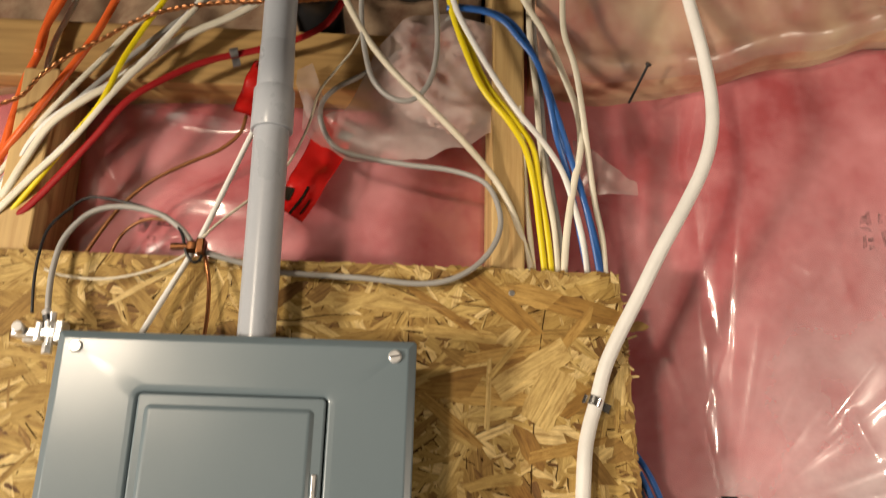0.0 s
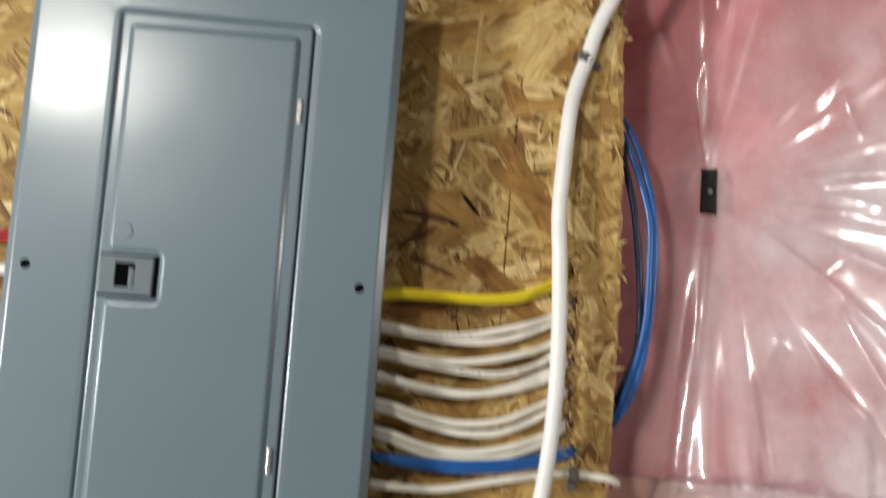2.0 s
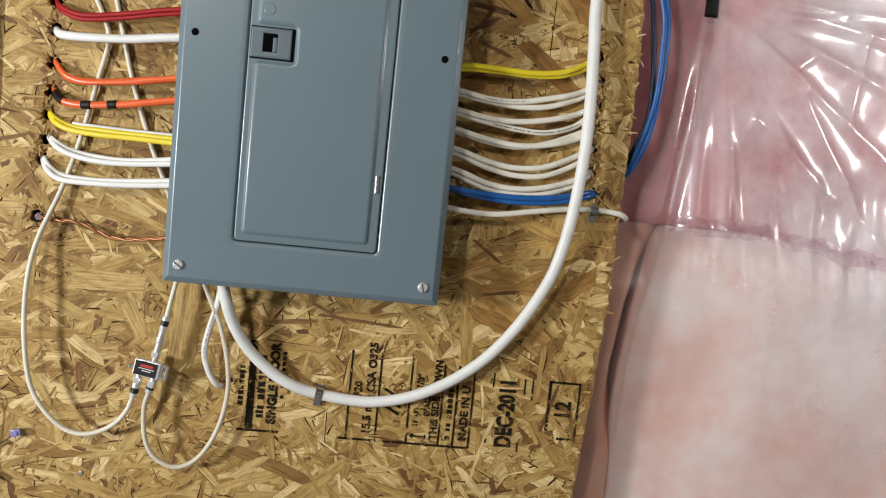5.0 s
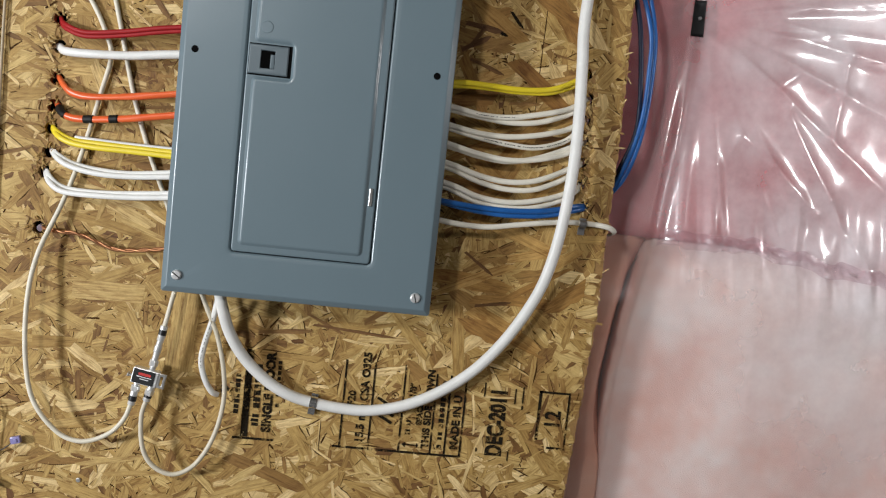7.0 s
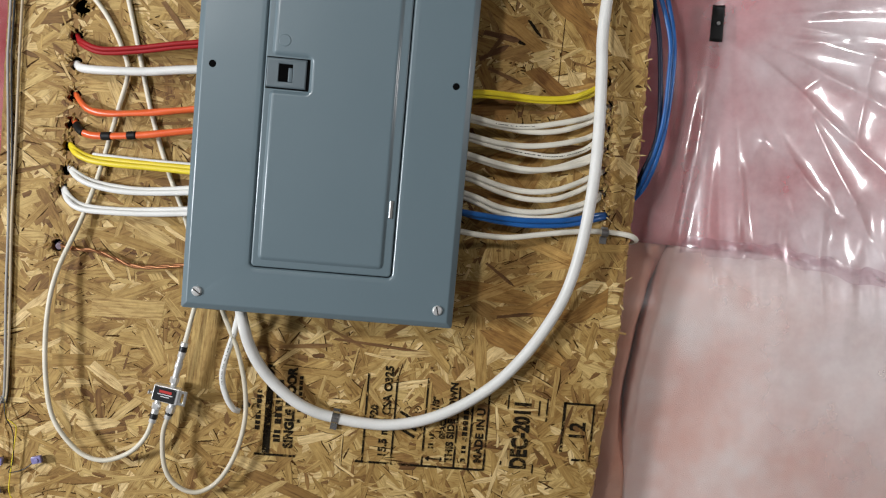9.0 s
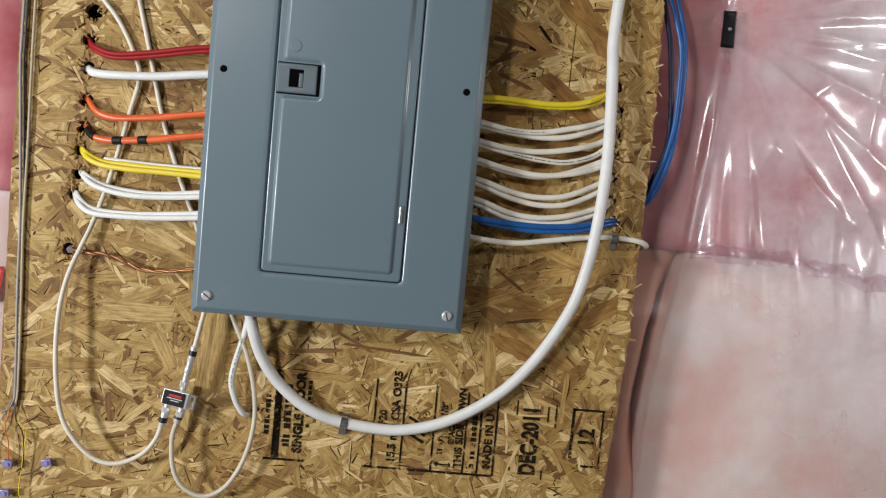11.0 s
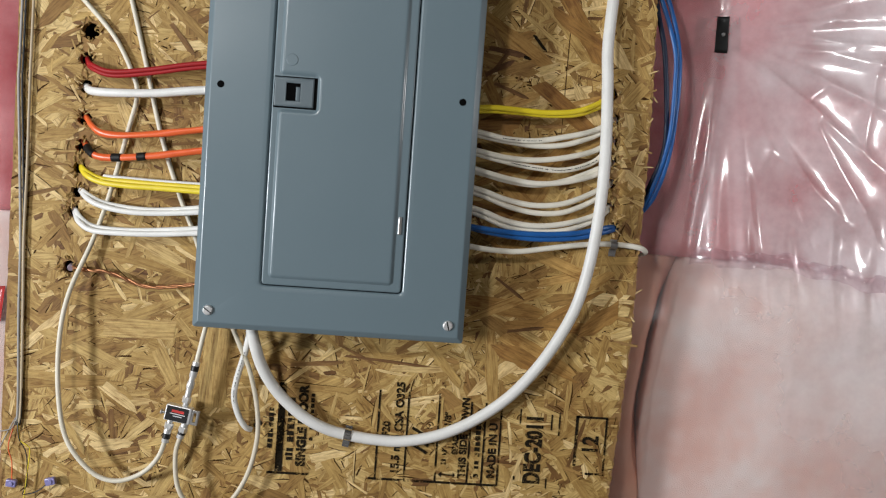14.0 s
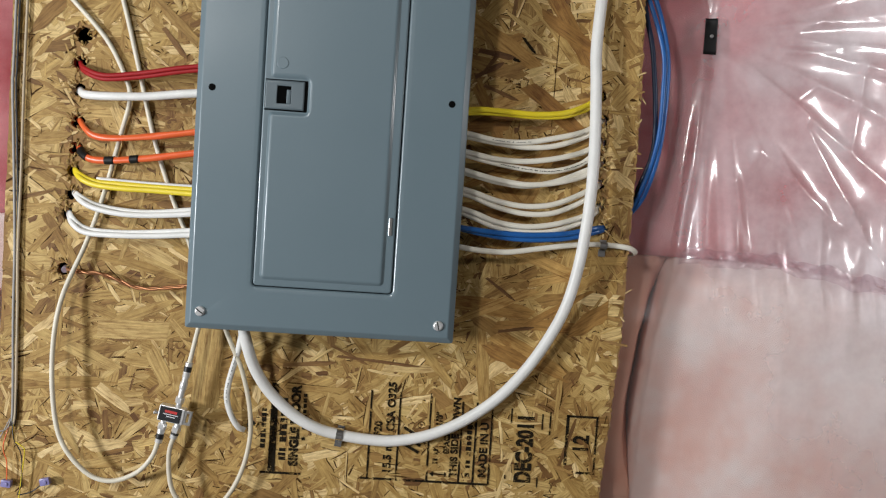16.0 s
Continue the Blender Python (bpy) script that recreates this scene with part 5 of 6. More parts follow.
R_WHITE5 = [(0.366, 0.020, 2.404), (0.366, 0.020, 2.331), (0.367, 0.020, 2.269), (0.383, 0.020, 2.202), (0.396, 0.020, 2.136), (0.409, 0.020, 2.066), (0.420, 0.026, 2.007), (0.424, 0.030, 1.949)]
R_BLUE1 = [(0.213, -0.032, 2.293), (0.257, -0.032, 2.291), (0.287, -0.032, 2.277), (0.308, -0.032, 2.251), (0.33, -0.032, 2.219), (0.344, -0.032, 2.172), (0.356, -0.018, 2.124), (0.375, 0.009, 2.082), (0.387, 0.018, 2.026), (0.4, 0.026, 1.962), (0.406, 0.03, 1.926)]
R_BLUE2 = [(0.22, -0.027, 2.3), (0.272, -0.027, 2.293), (0.305, -0.027, 2.271), (0.334, -0.027, 2.214), (0.355, -0.026, 2.151), (0.377, -0.001, 2.102), (0.397, 0.016, 2.048), (0.411, 0.022, 1.998), (0.419, 0.03, 1.949)]
R_BLUE3 = [(0.344, 0.010, 2.228), (0.365, 0.010, 2.146), (0.387, 0.014, 2.086), (0.404, 0.020, 2.019), (0.415, 0.026, 1.962), (0.420, 0.030, 1.927)]
BLUE_END = [(-0.392, -0.006, 1.903), (-0.351, -0.006, 1.905), (-0.321, -0.006, 1.903)]

HOUSE = "branch circuit cables"
NM = 0.0041


def pair(points, second, mat, label, other=None):
    return [cable("electrical_cable", points, NM, mat, label, "cable", HOUSE, 0.62), cable("electrical_cable", second, NM, other or mat, label, "cable", HOUSE, 0.62)]


for pts in (RED_A, shifted(RED_A, dz=-0.0050, dy=0.003)):
    cable("electrical_cable", pts, 0.0034, RED, "dark red flat electrical cable entering the panel side", "cable", HOUSE, 0.8)
cable("electrical_cable", WHITE_BIG, 0.0062, WHITE, "thick round white electrical cable entering the panel side", "cable", HOUSE, twist=0.3, flat=0.85)
cable("electrical_cable", ORANGE_A, 0.0053, ORANGE, "twisted orange electrical cable entering the panel side", "cable", HOUSE, flat=0.75, twist=0.9)
banded = thing("electrical_cable", None, "orange electrical cable marked with black tape bands", "cable", HOUSE)
cable("jacket", ORANGE_B, 0.0053, ORANGE, "", flat=0.8, parent=banded, twist=0.6)
RUN = spline(ORANGE_B, 0.002)
for a, b in ((0.16, 0.27), (0.385, 0.445), (0.545, 0.605)):
    k0, k1 = int(len(RUN) * a), int(len(RUN) * b)
    raw("tape_band", *tube_mesh(RUN[k0:k1], 0.0060, 0.85, 12), TAPE, banded)
pair(YELLOW_L, YELLOW_LW, YELLOW, "yellow flat electrical cable entering the panel side")
cable("electrical_cable", shifted(YELLOW_LW[3:], dz=0.0035, dy=0.003), 0.0040, WHITE, "white flat cable behind the yellow ones", "cable", HOUSE, 0.62)
pair(WHITE_L1, WHITE_L1B, WHITE, "white flat electrical cable entering the panel side")
pair(WHITE_L2, WHITE_L2B, WHITE, "white flat electrical cable entering the panel side")
ground_wire = thing("ground_wire", None, "bare twisted copper ground wire from a hole to the panel", "wire")
for k in range(2):
    run = spline(COPPER_L, 0.002)
    turn = np.arange(len(run)) * 0.28 + k * np.pi
    raw("strand", *tube_mesh(run + np.stack([0 * turn, np.cos(turn), np.sin(turn)], 1) * 0.0015, 0.0020, 1.0, 8), OLD_COPPER, ground_wire)

pair(YELLOW_R, YELLOW_RB, YELLOW, "yellow flat electrical cable leaving the panel side")
for a, b in ((WR1, WR1B), (WR2, WR2B), (WR3, WR3B), (WR4, WR4B), (WR5, WR5B)):
    both = pair(a, b, IVORY, "white flat electrical cable sagging from the panel to a hole")
    if b is WR2B:
        cable_print(both[1], b, NM * 0.62, 0.25, 0.78, 3)
    elif b is WR1B:
        cable_print(both[0], a, NM * 0.62, 0.2, 0.45, 5, 0.0012)
pair(BLUE_R, BLUE_RB, BLUE, "blue flat electrical cable leaving the panel side")
cable("electrical_cable", WR6, NM, IVORY, "white flat electrical cable wrapping round the board edge", "cable", HOUSE, 0.62)
cable("service_cable", SERVICE_LOW[:-1] + SERVICE_UP[1:], 0.0085, WHITE, "thick white feeder cable looping from the panel bottom up the wall", "cable", flat=0.92, twist=0.2, n=16)

for a, mat in ((shifted(BLUE_E1, dx=-0.010), BLUE), (shifted(BLUE_E2, dx=-0.010), BLUE)):
    cable("electrical_cable", a, 0.0036, mat, "blue cable hanging behind the board edge" if mat is BLUE else "dark navy cable hanging behind the board edge", "cable", "edge cables", 0.62)
cable("electrical_cable", shifted(BLUE_E3[:4], dx=-0.010) + shifted(BLUE_E1[4:], dx=-0.014, dy=0.005), 0.0040, NAVY, "dark navy cable hanging behind the board edge", "cable", "edge cables", 0.62)

# ---- coaxial cables and splitter ----


def connector(parent, a, b, band=0.55):
    """A compression fitting from the cable end a towards b."""
    a, b = Vector(a), Vector(b)
    d = (b - a).normalized()
    far = (b - a).length
    ob = part("connector", joined(cyl_bm(a - d * 0.007, a + d * 0.016, 0.0055, n=18, bevel=0.0006), cyl_bm(a + d * 0.015, a + d * (far - 0.006), 0.0046, n=18), cyl_bm(a + d * (0.017 if far < 0.035 else 0.024), a + d * (0.020 if far < 0.035 else 0.034), 0.0056, n=18, bevel=0.0006), cyl_bm(a + d * (far - 0.008), a + d * (far + 0.001), 0.0066, n=6, bevel=0.0006)), BRIGHT, parent, "nickel-plated screw connector")
    part("band", cyl_bm(a - d * 0.001, a + d * 0.007, 0.0058, n=18), BLACK, ob)
    return ob


def coax(points, mat, label, fittings):
    ob = thing("coaxial_cable", None, label, "cable", "coaxial cables")
    cable("jacket", points, 0.0035, mat, "", parent=ob, n=12)
    for a, b in fittings:
        connector(ob, a, b)
    return ob


S = (-0.2105, -0.034, 1.0375)
coax([(-0.47, -0.006, 1.80)] + COAX_A, OFF_WHITE, "white coaxial cable looping down to the splitter", [(COAX_A[-1], (S[0] - 0.0155, S[1], S[2] - 0.015))])
coax([(-0.395, -0.006, 1.90), (-0.365, -0.006, 1.77)] + COAX_B, OFF_WHITE, "white coaxial cable running behind the panel to the splitter", [(COAX_B[-1], (S[0] + 0.0068, S[1], S[2] + 0.018))])
coax(COAX_C, CREAM, "cream coaxial cable looping from the splitter up to the panel", [(COAX_C[0], (S[0] + 0.0055, S[1], S[2] - 0.0195))])
short = cable("electrical_cable", COAX_D, 0.0046, WHITE, "short white cable from the panel bottom into a hole", "cable", flat=0.8)
cable_print(short, COAX_D, 0.0040, 0.15, 0.62, 8, 0.0012)
splitter = thing("cable_splitter", None, "small two-way coaxial splitter with a black and red label", "splitter")
TURN_S = Matrix.Translation(S) @ Matrix.Rotation(radians(10), 4, "Y")


def on_splitter(name, bm, mat, label="", parent=None):
    bmesh.ops.transform(bm, matrix=TURN_S, verts=bm.verts[:])
    return part(name, bm, mat, parent or splitter, label)


on_splitter("body", box_bm(-0.0215, 0.0165, -0.007, 0.007, -0.0120, 0.0120, 0.0016), BRIGHT, "cast metal body")
lab = on_splitter("label", box_bm(-0.0200, 0.0120, -0.0078, -0.0069, -0.0105, 0.0105, 0.0003), BLACK, "black sticker")
on_splitter("print", box_bm(-0.0120, 0.0060, -0.0081, -0.0077, 0.0022, 0.0060), LABEL_RED, parent=lab)
on_splitter("print", box_bm(-0.0140, 0.0080, -0.0081, -0.0077, -0.0006, 0.0006), LABEL_WHITE, parent=lab)
on_splitter("print", box_bm(-0.0090, 0.0040, -0.0081, -0.0077, -0.0038, -0.0026), LABEL_WHITE, parent=lab)
on_splitter("bracket", rings_bm([(0.0155, 0.0275, -0.0110, 0.0110, -0.0030), (0.0155, 0.0275, -0.0110, 0.0110, -0.0052), (0.0160, 0.0270, -0.0105, 0.0105, -0.0056), (0.0195, 0.0235, -0.0070, 0.0070, -0.0056), (0.0195, 0.0235, -0.0070, 0.0070, -0.0030)], False, 0.0004), ZINC, "slotted mounting ear")
on_splitter("ground_screw", joined(cyl_bm((-0.0215, 0, -0.003), (-0.0265, 0, -0.003), 0.0022, n=12), cyl_bm((-0.0260, 0, -0.003), (-0.0290, 0, -0.003), 0.0038, n=6, bevel=0.0005)), ZINC)
for px, sign in ((0.004, 1), (-0.0125, -1), (0.0085, -1)):
    on_splitter("port", cyl_bm((px, 0, sign * 0.0115), (px, 0, sign * 0.021), 0.0043, n=18, bevel=0.0004), BRIGHT, "threaded port")

cap = thing("wire_splice", None, "clear violet splice cap pushed into a drilled hole", "wire connector", "splice caps")
part("body", cyl_bm((-0.3915, 0.006, 1.2385), (-0.3905, -0.004, 1.2375), 0.0058, 0.0050, 18, 0.001), MAUVE, cap)

# ---- straps ----


def strap(name, centre, across, r, label, mat=POLISHED):
    """A bent metal strap over a cable at centre; across: degrees of the cable's run from level."""
    bm = bmesh.new()
    prof = [(-r - 0.012, 0.0), (-r - 0.001, 0.0)] + [(-(r + 0.001) * math.cos(a), -0.004 - (r + 0.001) * math.sin(a)) for a in np.linspace(0, math.pi, 9)] + [(r + 0.001, 0.0), (r + 0.004, 0.0)]
    w = 0.0052
    lines = []
    for t0 in (0, 0.0011):
        lines.append([[bm.verts.new((s * w, y - t0, q)) for q, y in prof] for s in (-1, 1)])
    (a, b), (c, d) = lines
    n = len(prof)
    for k in range(n - 1):
        bm.faces.new((a[k], a[k + 1], b[k + 1], b[k]))
        bm.faces.new((c[k], d[k], d[k + 1], c[k + 1]))
        bm.faces.new((a[k], c[k], c[k + 1], a[k + 1]))
        bm.faces.new((b[k], b[k + 1], d[k + 1], d[k]))
    bm.faces.new((a[0], b[0], d[0], c[0]))
    bm.faces.new((a[-1], c[-1], d[-1], b[-1]))
    bmesh.ops.transform(bm, matrix=Matrix.Translation(centre) @ Matrix.Rotation(radians(across), 4, "Y"), verts=bm.verts[:])
    ob = tagged(part(name, bm, mat), label, "cable strap", "cable straps")
    return ob


strap("cable_strap", (0.033, -0.0065, 1.0155), 8, 0.0085, "bent zinc strap holding the thick white cable to the board")
strap("cable_strap", (0.396, -0.0055, 1.794), -68, 0.0085, "bent zinc strap holding the thick white cable to the board")
strap("cable_strap", (0.412, -0.003, 1.3265), 3, 0.0048, "small grey strap holding a white cable to the board", DULL_ZINC)
strap("cable_strap", (-0.060, 0.004, 2.231), -15, 0.0055, "small zinc strap holding the red cable to the plate", DULL_ZINC)

# ---- thin wires at the board's left edge ----
for pts, mat in ((WIRE_L1, GREY), (shifted(WIRE_L1, dx=0.005), BLACK), (WIRE_L2, BEIGE)):
    pts = [(pts[0][0] + 0.004, -0.006, 1.95), (pts[0][0] + 0.001, -0.006, 1.75)] + pts
    cable("telephone_wire", pts, 0.0021 if mat is not BLACK else 0.0016, mat, "thin stapled low-voltage wire down the board edge", "wire", "telephone wires", n=8)
for pts, mat in ((TAIL_0, GREY), (TAIL_1, GREY), (TAIL_2, BLACK), (TAIL_3, YELLOW), (TAIL_4, ORANGE)):
    cable("telephone_wire", pts, 0.0009, mat, "loose stripped wire end at the board edge", "wire", "loose wire ends", n=6)
for x, z, rot in ((TAIL_1[-1][0], TAIL_1[-1][2], 5), (TAIL_2[-1][0], TAIL_2[-1][2], 15), (TAIL_3[-1][0], TAIL_3[-1][2], -25), (TAIL_4[-1][0], TAIL_4[-1][2], -5)):
    ob = thing("wire_splice", None, "small clear violet splice cap on a loose wire", "wire connector", "splice caps")
    bm = box_bm(-0.0075, 0.0075, -0.004, 0.004, -0.0055, 0.0055, 0.0015)
    cap = part("body", bm, PURPLE, ob)
    part("button", cyl_bm((0.001, -0.0035, 0), (0.001, -0.0058, 0), 0.0028, n=16, bevel=0.0005), PURPLE, ob)
    ob.matrix_world = pose(x, -0.012, z, 0, -rot, 0)

# ---- wiring above the board ----
UP = "cables above the board"


def top_cable(points, mat, label, r=NM, flat=0.62, **more):
    return cable("electrical_cable", points, r, mat, label, "cable", UP, flat, **more)


top_cable(T_RED, RED, "dark red flat cable strapped to the plate", 0.0052, 0.5)
for pts in (T_WHITE1, T_WHITE2, T_WHITE3, T_WHITE4, T_WHITE5):
    top_cable(pts, OFF_WHITE if pts is not T_WHITE4 else GREY, "off-white flat cable in the bundle above the board", 0.0055 if pts is T_WHITE2 else NM)
printed = top_cable(shifted(T_WHITE1, dx=-0.008, dz=-0.002, dy=0.006), WHITE, "white flat cable in the bundle above the board")
top_cable(shifted(T_WHITE2, dx=-0.012, dz=0.0, dy=0.006), WHITE, "white flat cable in the bundle above the board")
cable_print(printed, shifted(T_WHITE1, dx=-0.008, dz=-0.002, dy=0.006), NM * 0.8, 0.05, 0.45, 9)
top_cable(T_YELLOW, YELLOW, "yellow flat cable in the bundle above the board")
for pts in (T_ORANGE1, T_ORANGE2, T_ORANGE3):
    top_cable(pts, ORANGE, "orange cable in the bundle above the board", 0.0055, 0.8)
for k, mat in ((0, COPPER), (1, COPPER)):
    run = spline(T_BRAID, 0.003)
    ph = np.arange(len(run)) * 0.9 + k * np.pi
    run = run + np.stack([0 * ph, np.cos(ph), np.sin(ph)], 1) * 0.0016
    tagged(raw("ground_wire", *tube_mesh(run, 0.0019, 1.0, 8), mat), "twisted bare copper ground wire", "wire", "ground wires")
top_cable(R_YEL1, YELLOW, "yellow cable dropping behind the board", 0.0041, 0.75)
top_cable(R_YEL2, YELLOW, "yellow cable dropping behind the board", 0.0041, 0.75)
R_WHITE5 = shifted(R_WHITE5[:4], dy=-0.045) + R_WHITE5[5:]
R_WHITE4 = shifted(R_WHITE4[:4], dy=-0.02) + R_WHITE4[4:]
for pts in (R_WHITE1, R_WHITE2, R_WHITE3, R_WHITE4, R_WHITE5):
    top_cable(pts, WHITE if pts is R_WHITE1 else OFF_WHITE, "off-white flat cable dropping behind the board", 0.0040 if pts is not R_WHITE4 else 0.0046)
top_cable(shifted(R_WHITE3, dx=0.006, dy=0.004), GREY, "grey flat cable dropping behind the board", 0.004)
top_cable(R_CREAM, CREAM, "cream round cable slanting down behind the board", 0.0044, 1.0)
for pts in (R_BLUE1, R_BLUE2, R_BLUE3):
    top_cable(pts, BLUE, "blue flat cable dropping behind the board")
cable("electrical_cable", BLUE_END, 0.003, BLUE, "cut end of a blue cable on the board", "cable")
coax(T_GREYCOAX, GREY, "long looping grey coaxial cable above the panel", [(T_GREYCOAX[0], (-0.221, -0.03, 1.85))])
coax(T_GREYLOOP, GREY, "hanging loop of grey coaxial cable", [])
coax(T_COAXB, WHITE, "white coaxial cable slanting behind the panel top", [])
for pts, mat, r, lab in ((T_BLACK, BLACK, 0.0019, "thin black wire curling to the ground clamp"), (T_CREAM, CREAM, 0.0017, "thin cream wire sagging over the board"), (T_BROWN1, BROWN, 0.0026, "tarnished bare copper wire"),
                         (T_BROWN2, BROWN, 0.0022, "tarnished bare copper wire"), (T_COPPER, COPPER, 0.0024, "bare copper wire from the clamp down to the panel")):
    cable("ground_wire", pts, r, mat, lab, "wire", "ground wires", n=8)

# ground clamp
clamp = thing("ground_clamp", None, "small copper split-bolt clamp joining wires", "clamp")
part("bolt", cyl_bm((-0.100, -0.030, 1.956), (-0.060, -0.030, 1.956), 0.0042, n=16, bevel=0.0006), CLAMP, clamp)
part("nut", cyl_bm((-0.080, -0.030, 1.956), (-0.070, -0.030, 1.956), 0.0085, n=6, bevel=0.0008), CLAMP, clamp)
part("body", box_bm(-0.070, -0.060, -0.038, -0.020, 1.947, 1.966, 0.002), CLAMP, clamp)

# grounding block beside the panel
block = thing("grounding_block", None, "shiny zinc grounding block with a screw and a coaxial port", "grounding block")
part("bar", box_bm(-0.262, -0.214, -0.036, -0.018, 1.843, 1.853, 0.0015), BRIGHT, block)
part("foot", box_bm(-0.256, -0.222, -0.019, -0.0016, 1.840, 1.850, 0.001), BRIGHT, block)
part("screw", cyl_bm((-0.252, -0.034, 1.850), (-0.252, -0.046, 1.852), 0.0065, n=18, bevel=0.0012), BRIGHT, block)
part("port", joined(cyl_bm((-0.2215, -0.03, 1.832), (-0.2215, -0.03, 1.872), 0.0045, n=16), cyl_bm((-0.2215, -0.03, 1.853), (-0.2215, -0.03, 1.861), 0.0068, n=6, bevel=0.0006)), BRIGHT, block)
part("port", cyl_bm((-0.2215, -0.03, 1.825), (-0.2215, -0.03, 1.836), 0.0058, n=6, bevel=0.0006), BRIGHT, block)
part("lug", box_bm(-0.214, -0.205, -0.038, -0.016, 1.838, 1.862, 0.002), BRIGHT, block)
part("lug", box_bm(-0.236, -0.229, -0.038, -0.018, 1.838, 1.860, 0.002), BRIGHT, block)

# ---- tapes, torn insulation, nail ----


def patch(name, corners, y, mat, label, category, n=10, curl=0.003, thick=0.0006, seed=0):
    """A strip of tape over four corners (x, z), a little wavy."""
    (ax, az), (bx, bz), (cx, cz), (dx, dz) = corners
    verts = []
    for back in (0, thick):
        for j in range(n + 1):
            for i in range(n + 1):
                u, v = i / n, j / n
                x = (1 - v) * ((1 - u) * ax + u * bx) + v * ((1 - u) * dx + u * cx)
                z = (1 - v) * ((1 - u) * az + u * bz) + v * ((1 - u) * dz + u * cz)
                yy = (y(x, z) if callable(y) else y) + curl * noise.noise(Vector((x * 45, z * 45, seed)))
                verts.append((x, yy + back, z))
    m = n + 1
    faces = [(j * m + i, j * m + i + 1, (j + 1) * m + i + 1, (j + 1) * m + i) for j in range(n) for i in range(n)]
    faces += [tuple(k + m * m for k in f[::-1]) for f in faces]
    rim = [(0, i) for i in range(n)] + [(j, n) for j in range(n)] + [(n, n - i) for i in range(n)] + [(n - j, 0) for j in range(n)]
    ids = [j * m + i for j, i in rim]
    faces += [(ids[k], ids[(k + 1) % len(ids)], ids[(k + 1) % len(ids)] + m * m, ids[k] + m * m) for k in range(len(ids))]
    return tagged(raw(name, verts, faces, mat), label, category)


at_film = lambda x, z: float(barrier_depth(np.array([float(x)]), np.array([float(z)]))[0]) - 0.003
tape = patch("tape_patch", [(0.5665, 1.640), (0.5855, 1.639), (0.5860, 1.6975), (0.5680, 1.6975)], lambda x, z: at_film(x, z) + 0.001, TAPE, "small black tape patch with a grey staple on the film", "tape", curl=0.001)
part("staple_head", cyl_bm((0.577, at_film(0.577, 1.668) - 0.001, 1.668), (0.577, at_film(0.577, 1.668) - 0.0045, 1.668), 0.0028, n=14, bevel=0.0006), ZINC, tape, "round grey fastener head")
for x, z, w, h, lean in ((0.766, 2.046, 0.010, 0.014, 0.004), (0.776, 2.044, 0.007, 0.022, 0.001), (0.768, 2.034, 0.014, 0.009, -0.002), (0.766, 2.012, 0.006, 0.019, 0.002), (0.775, 2.010, 0.008, 0.008, 0.0), (0.774, 2.021, 0.009, 0.007, 0.001), (0.792, 2.048, 0.007, 0.020, 0.003), (0.796, 2.016, 0.009, 0.024, -0.002)):
    patch("ink_mark", [(x, z), (x + w, z + 0.002), (x + w * 0.8 + lean, z + h), (x + lean, z + h * 0.85)], lambda px, pz: at_film(px, pz) - 0.006, SMUDGE, "smudged black ink printing on the plastic film", "print", 4, 0.0)
bay = lambda x, z: float(bay_film_depth(np.array([float(x)]), np.array([float(z)]))[0]) - 0.004
tape_y = lambda x, z: bay(x, z) - 0.010 + 0.004 * math.sin(60 * (x - 0.4 * z)) + 0.003 * math.sin(95 * (z + 0.3 * x))
red = patch("tape_strip", [(0.000, 2.044), (0.039, 2.017), (0.101, 2.156), (0.052, 2.184)], tape_y, RED_TAPE, "glossy red sheathing tape over the film with black print", "tape", 24, 0.004, seed=3)
for corners in ([(0.020, 2.031), (0.023, 2.029), (0.043, 2.071), (0.040, 2.073)], [(0.034, 2.030), (0.036, 2.029), (0.046, 2.052), (0.044, 2.053)], [(0.074, 2.146), (0.090, 2.138), (0.096, 2.152), (0.079, 2.159)]):
    bar = patch("print", corners, lambda x, z: tape_y(x, z) - 0.0012, INK, "", "", 6, 0.004, 0.0003, 3)
    bar.parent = red
dot = patch("print", [(0.003, 2.052), (0.018, 2.050), (0.024, 2.070), (0.009, 2.074)], lambda x, z: tape_y(x, z) - 0.0012, INK, "", "", 6, 0.004, 0.0003, 3)
dot.parent = red
for corners in ([(-0.178, 2.010), (-0.168, 2.006), (-0.160, 2.026), (-0.180, 2.030)], [(-0.160, 1.985), (-0.146, 1.984), (-0.150, 2.000), (-0.163, 2.001)], [(-0.154, 2.018), (-0.132, 2.012), (-0.130, 2.020), (-0.150, 2.027)]):
    patch("ink_mark", corners, lambda x, z: bay(x, z) + 0.003, SMUDGE, "smudged black ink printing on the plastic film", "print", 5, 0.0)
red = patch("tape_strip", [(-0.062, 2.165), (-0.020, 2.150), (-0.005, 2.235), (-0.040, 2.238)], 0.028, RED_TAPE, "crumpled red sheathing tape beside the conduit", "tape", curl=0.012, seed=8)
red = patch("tape_strip", [(-0.62, 1.128), (-0.527, 1.137), (-0.5225, 1.193), (-0.62, 1.186)], lambda x, z: float(lower_depth(np.array([x]), np.array([z]))[0]) - 0.010, RED_TAPE, "red sheathing tape on the film with black print", "tape", curl=0.001, seed=5)
bar = part("print", cyl_bm((-0.565, 0.055, 1.180), (-0.565, 0.058, 1.180), 0.011, n=24), INK, red)


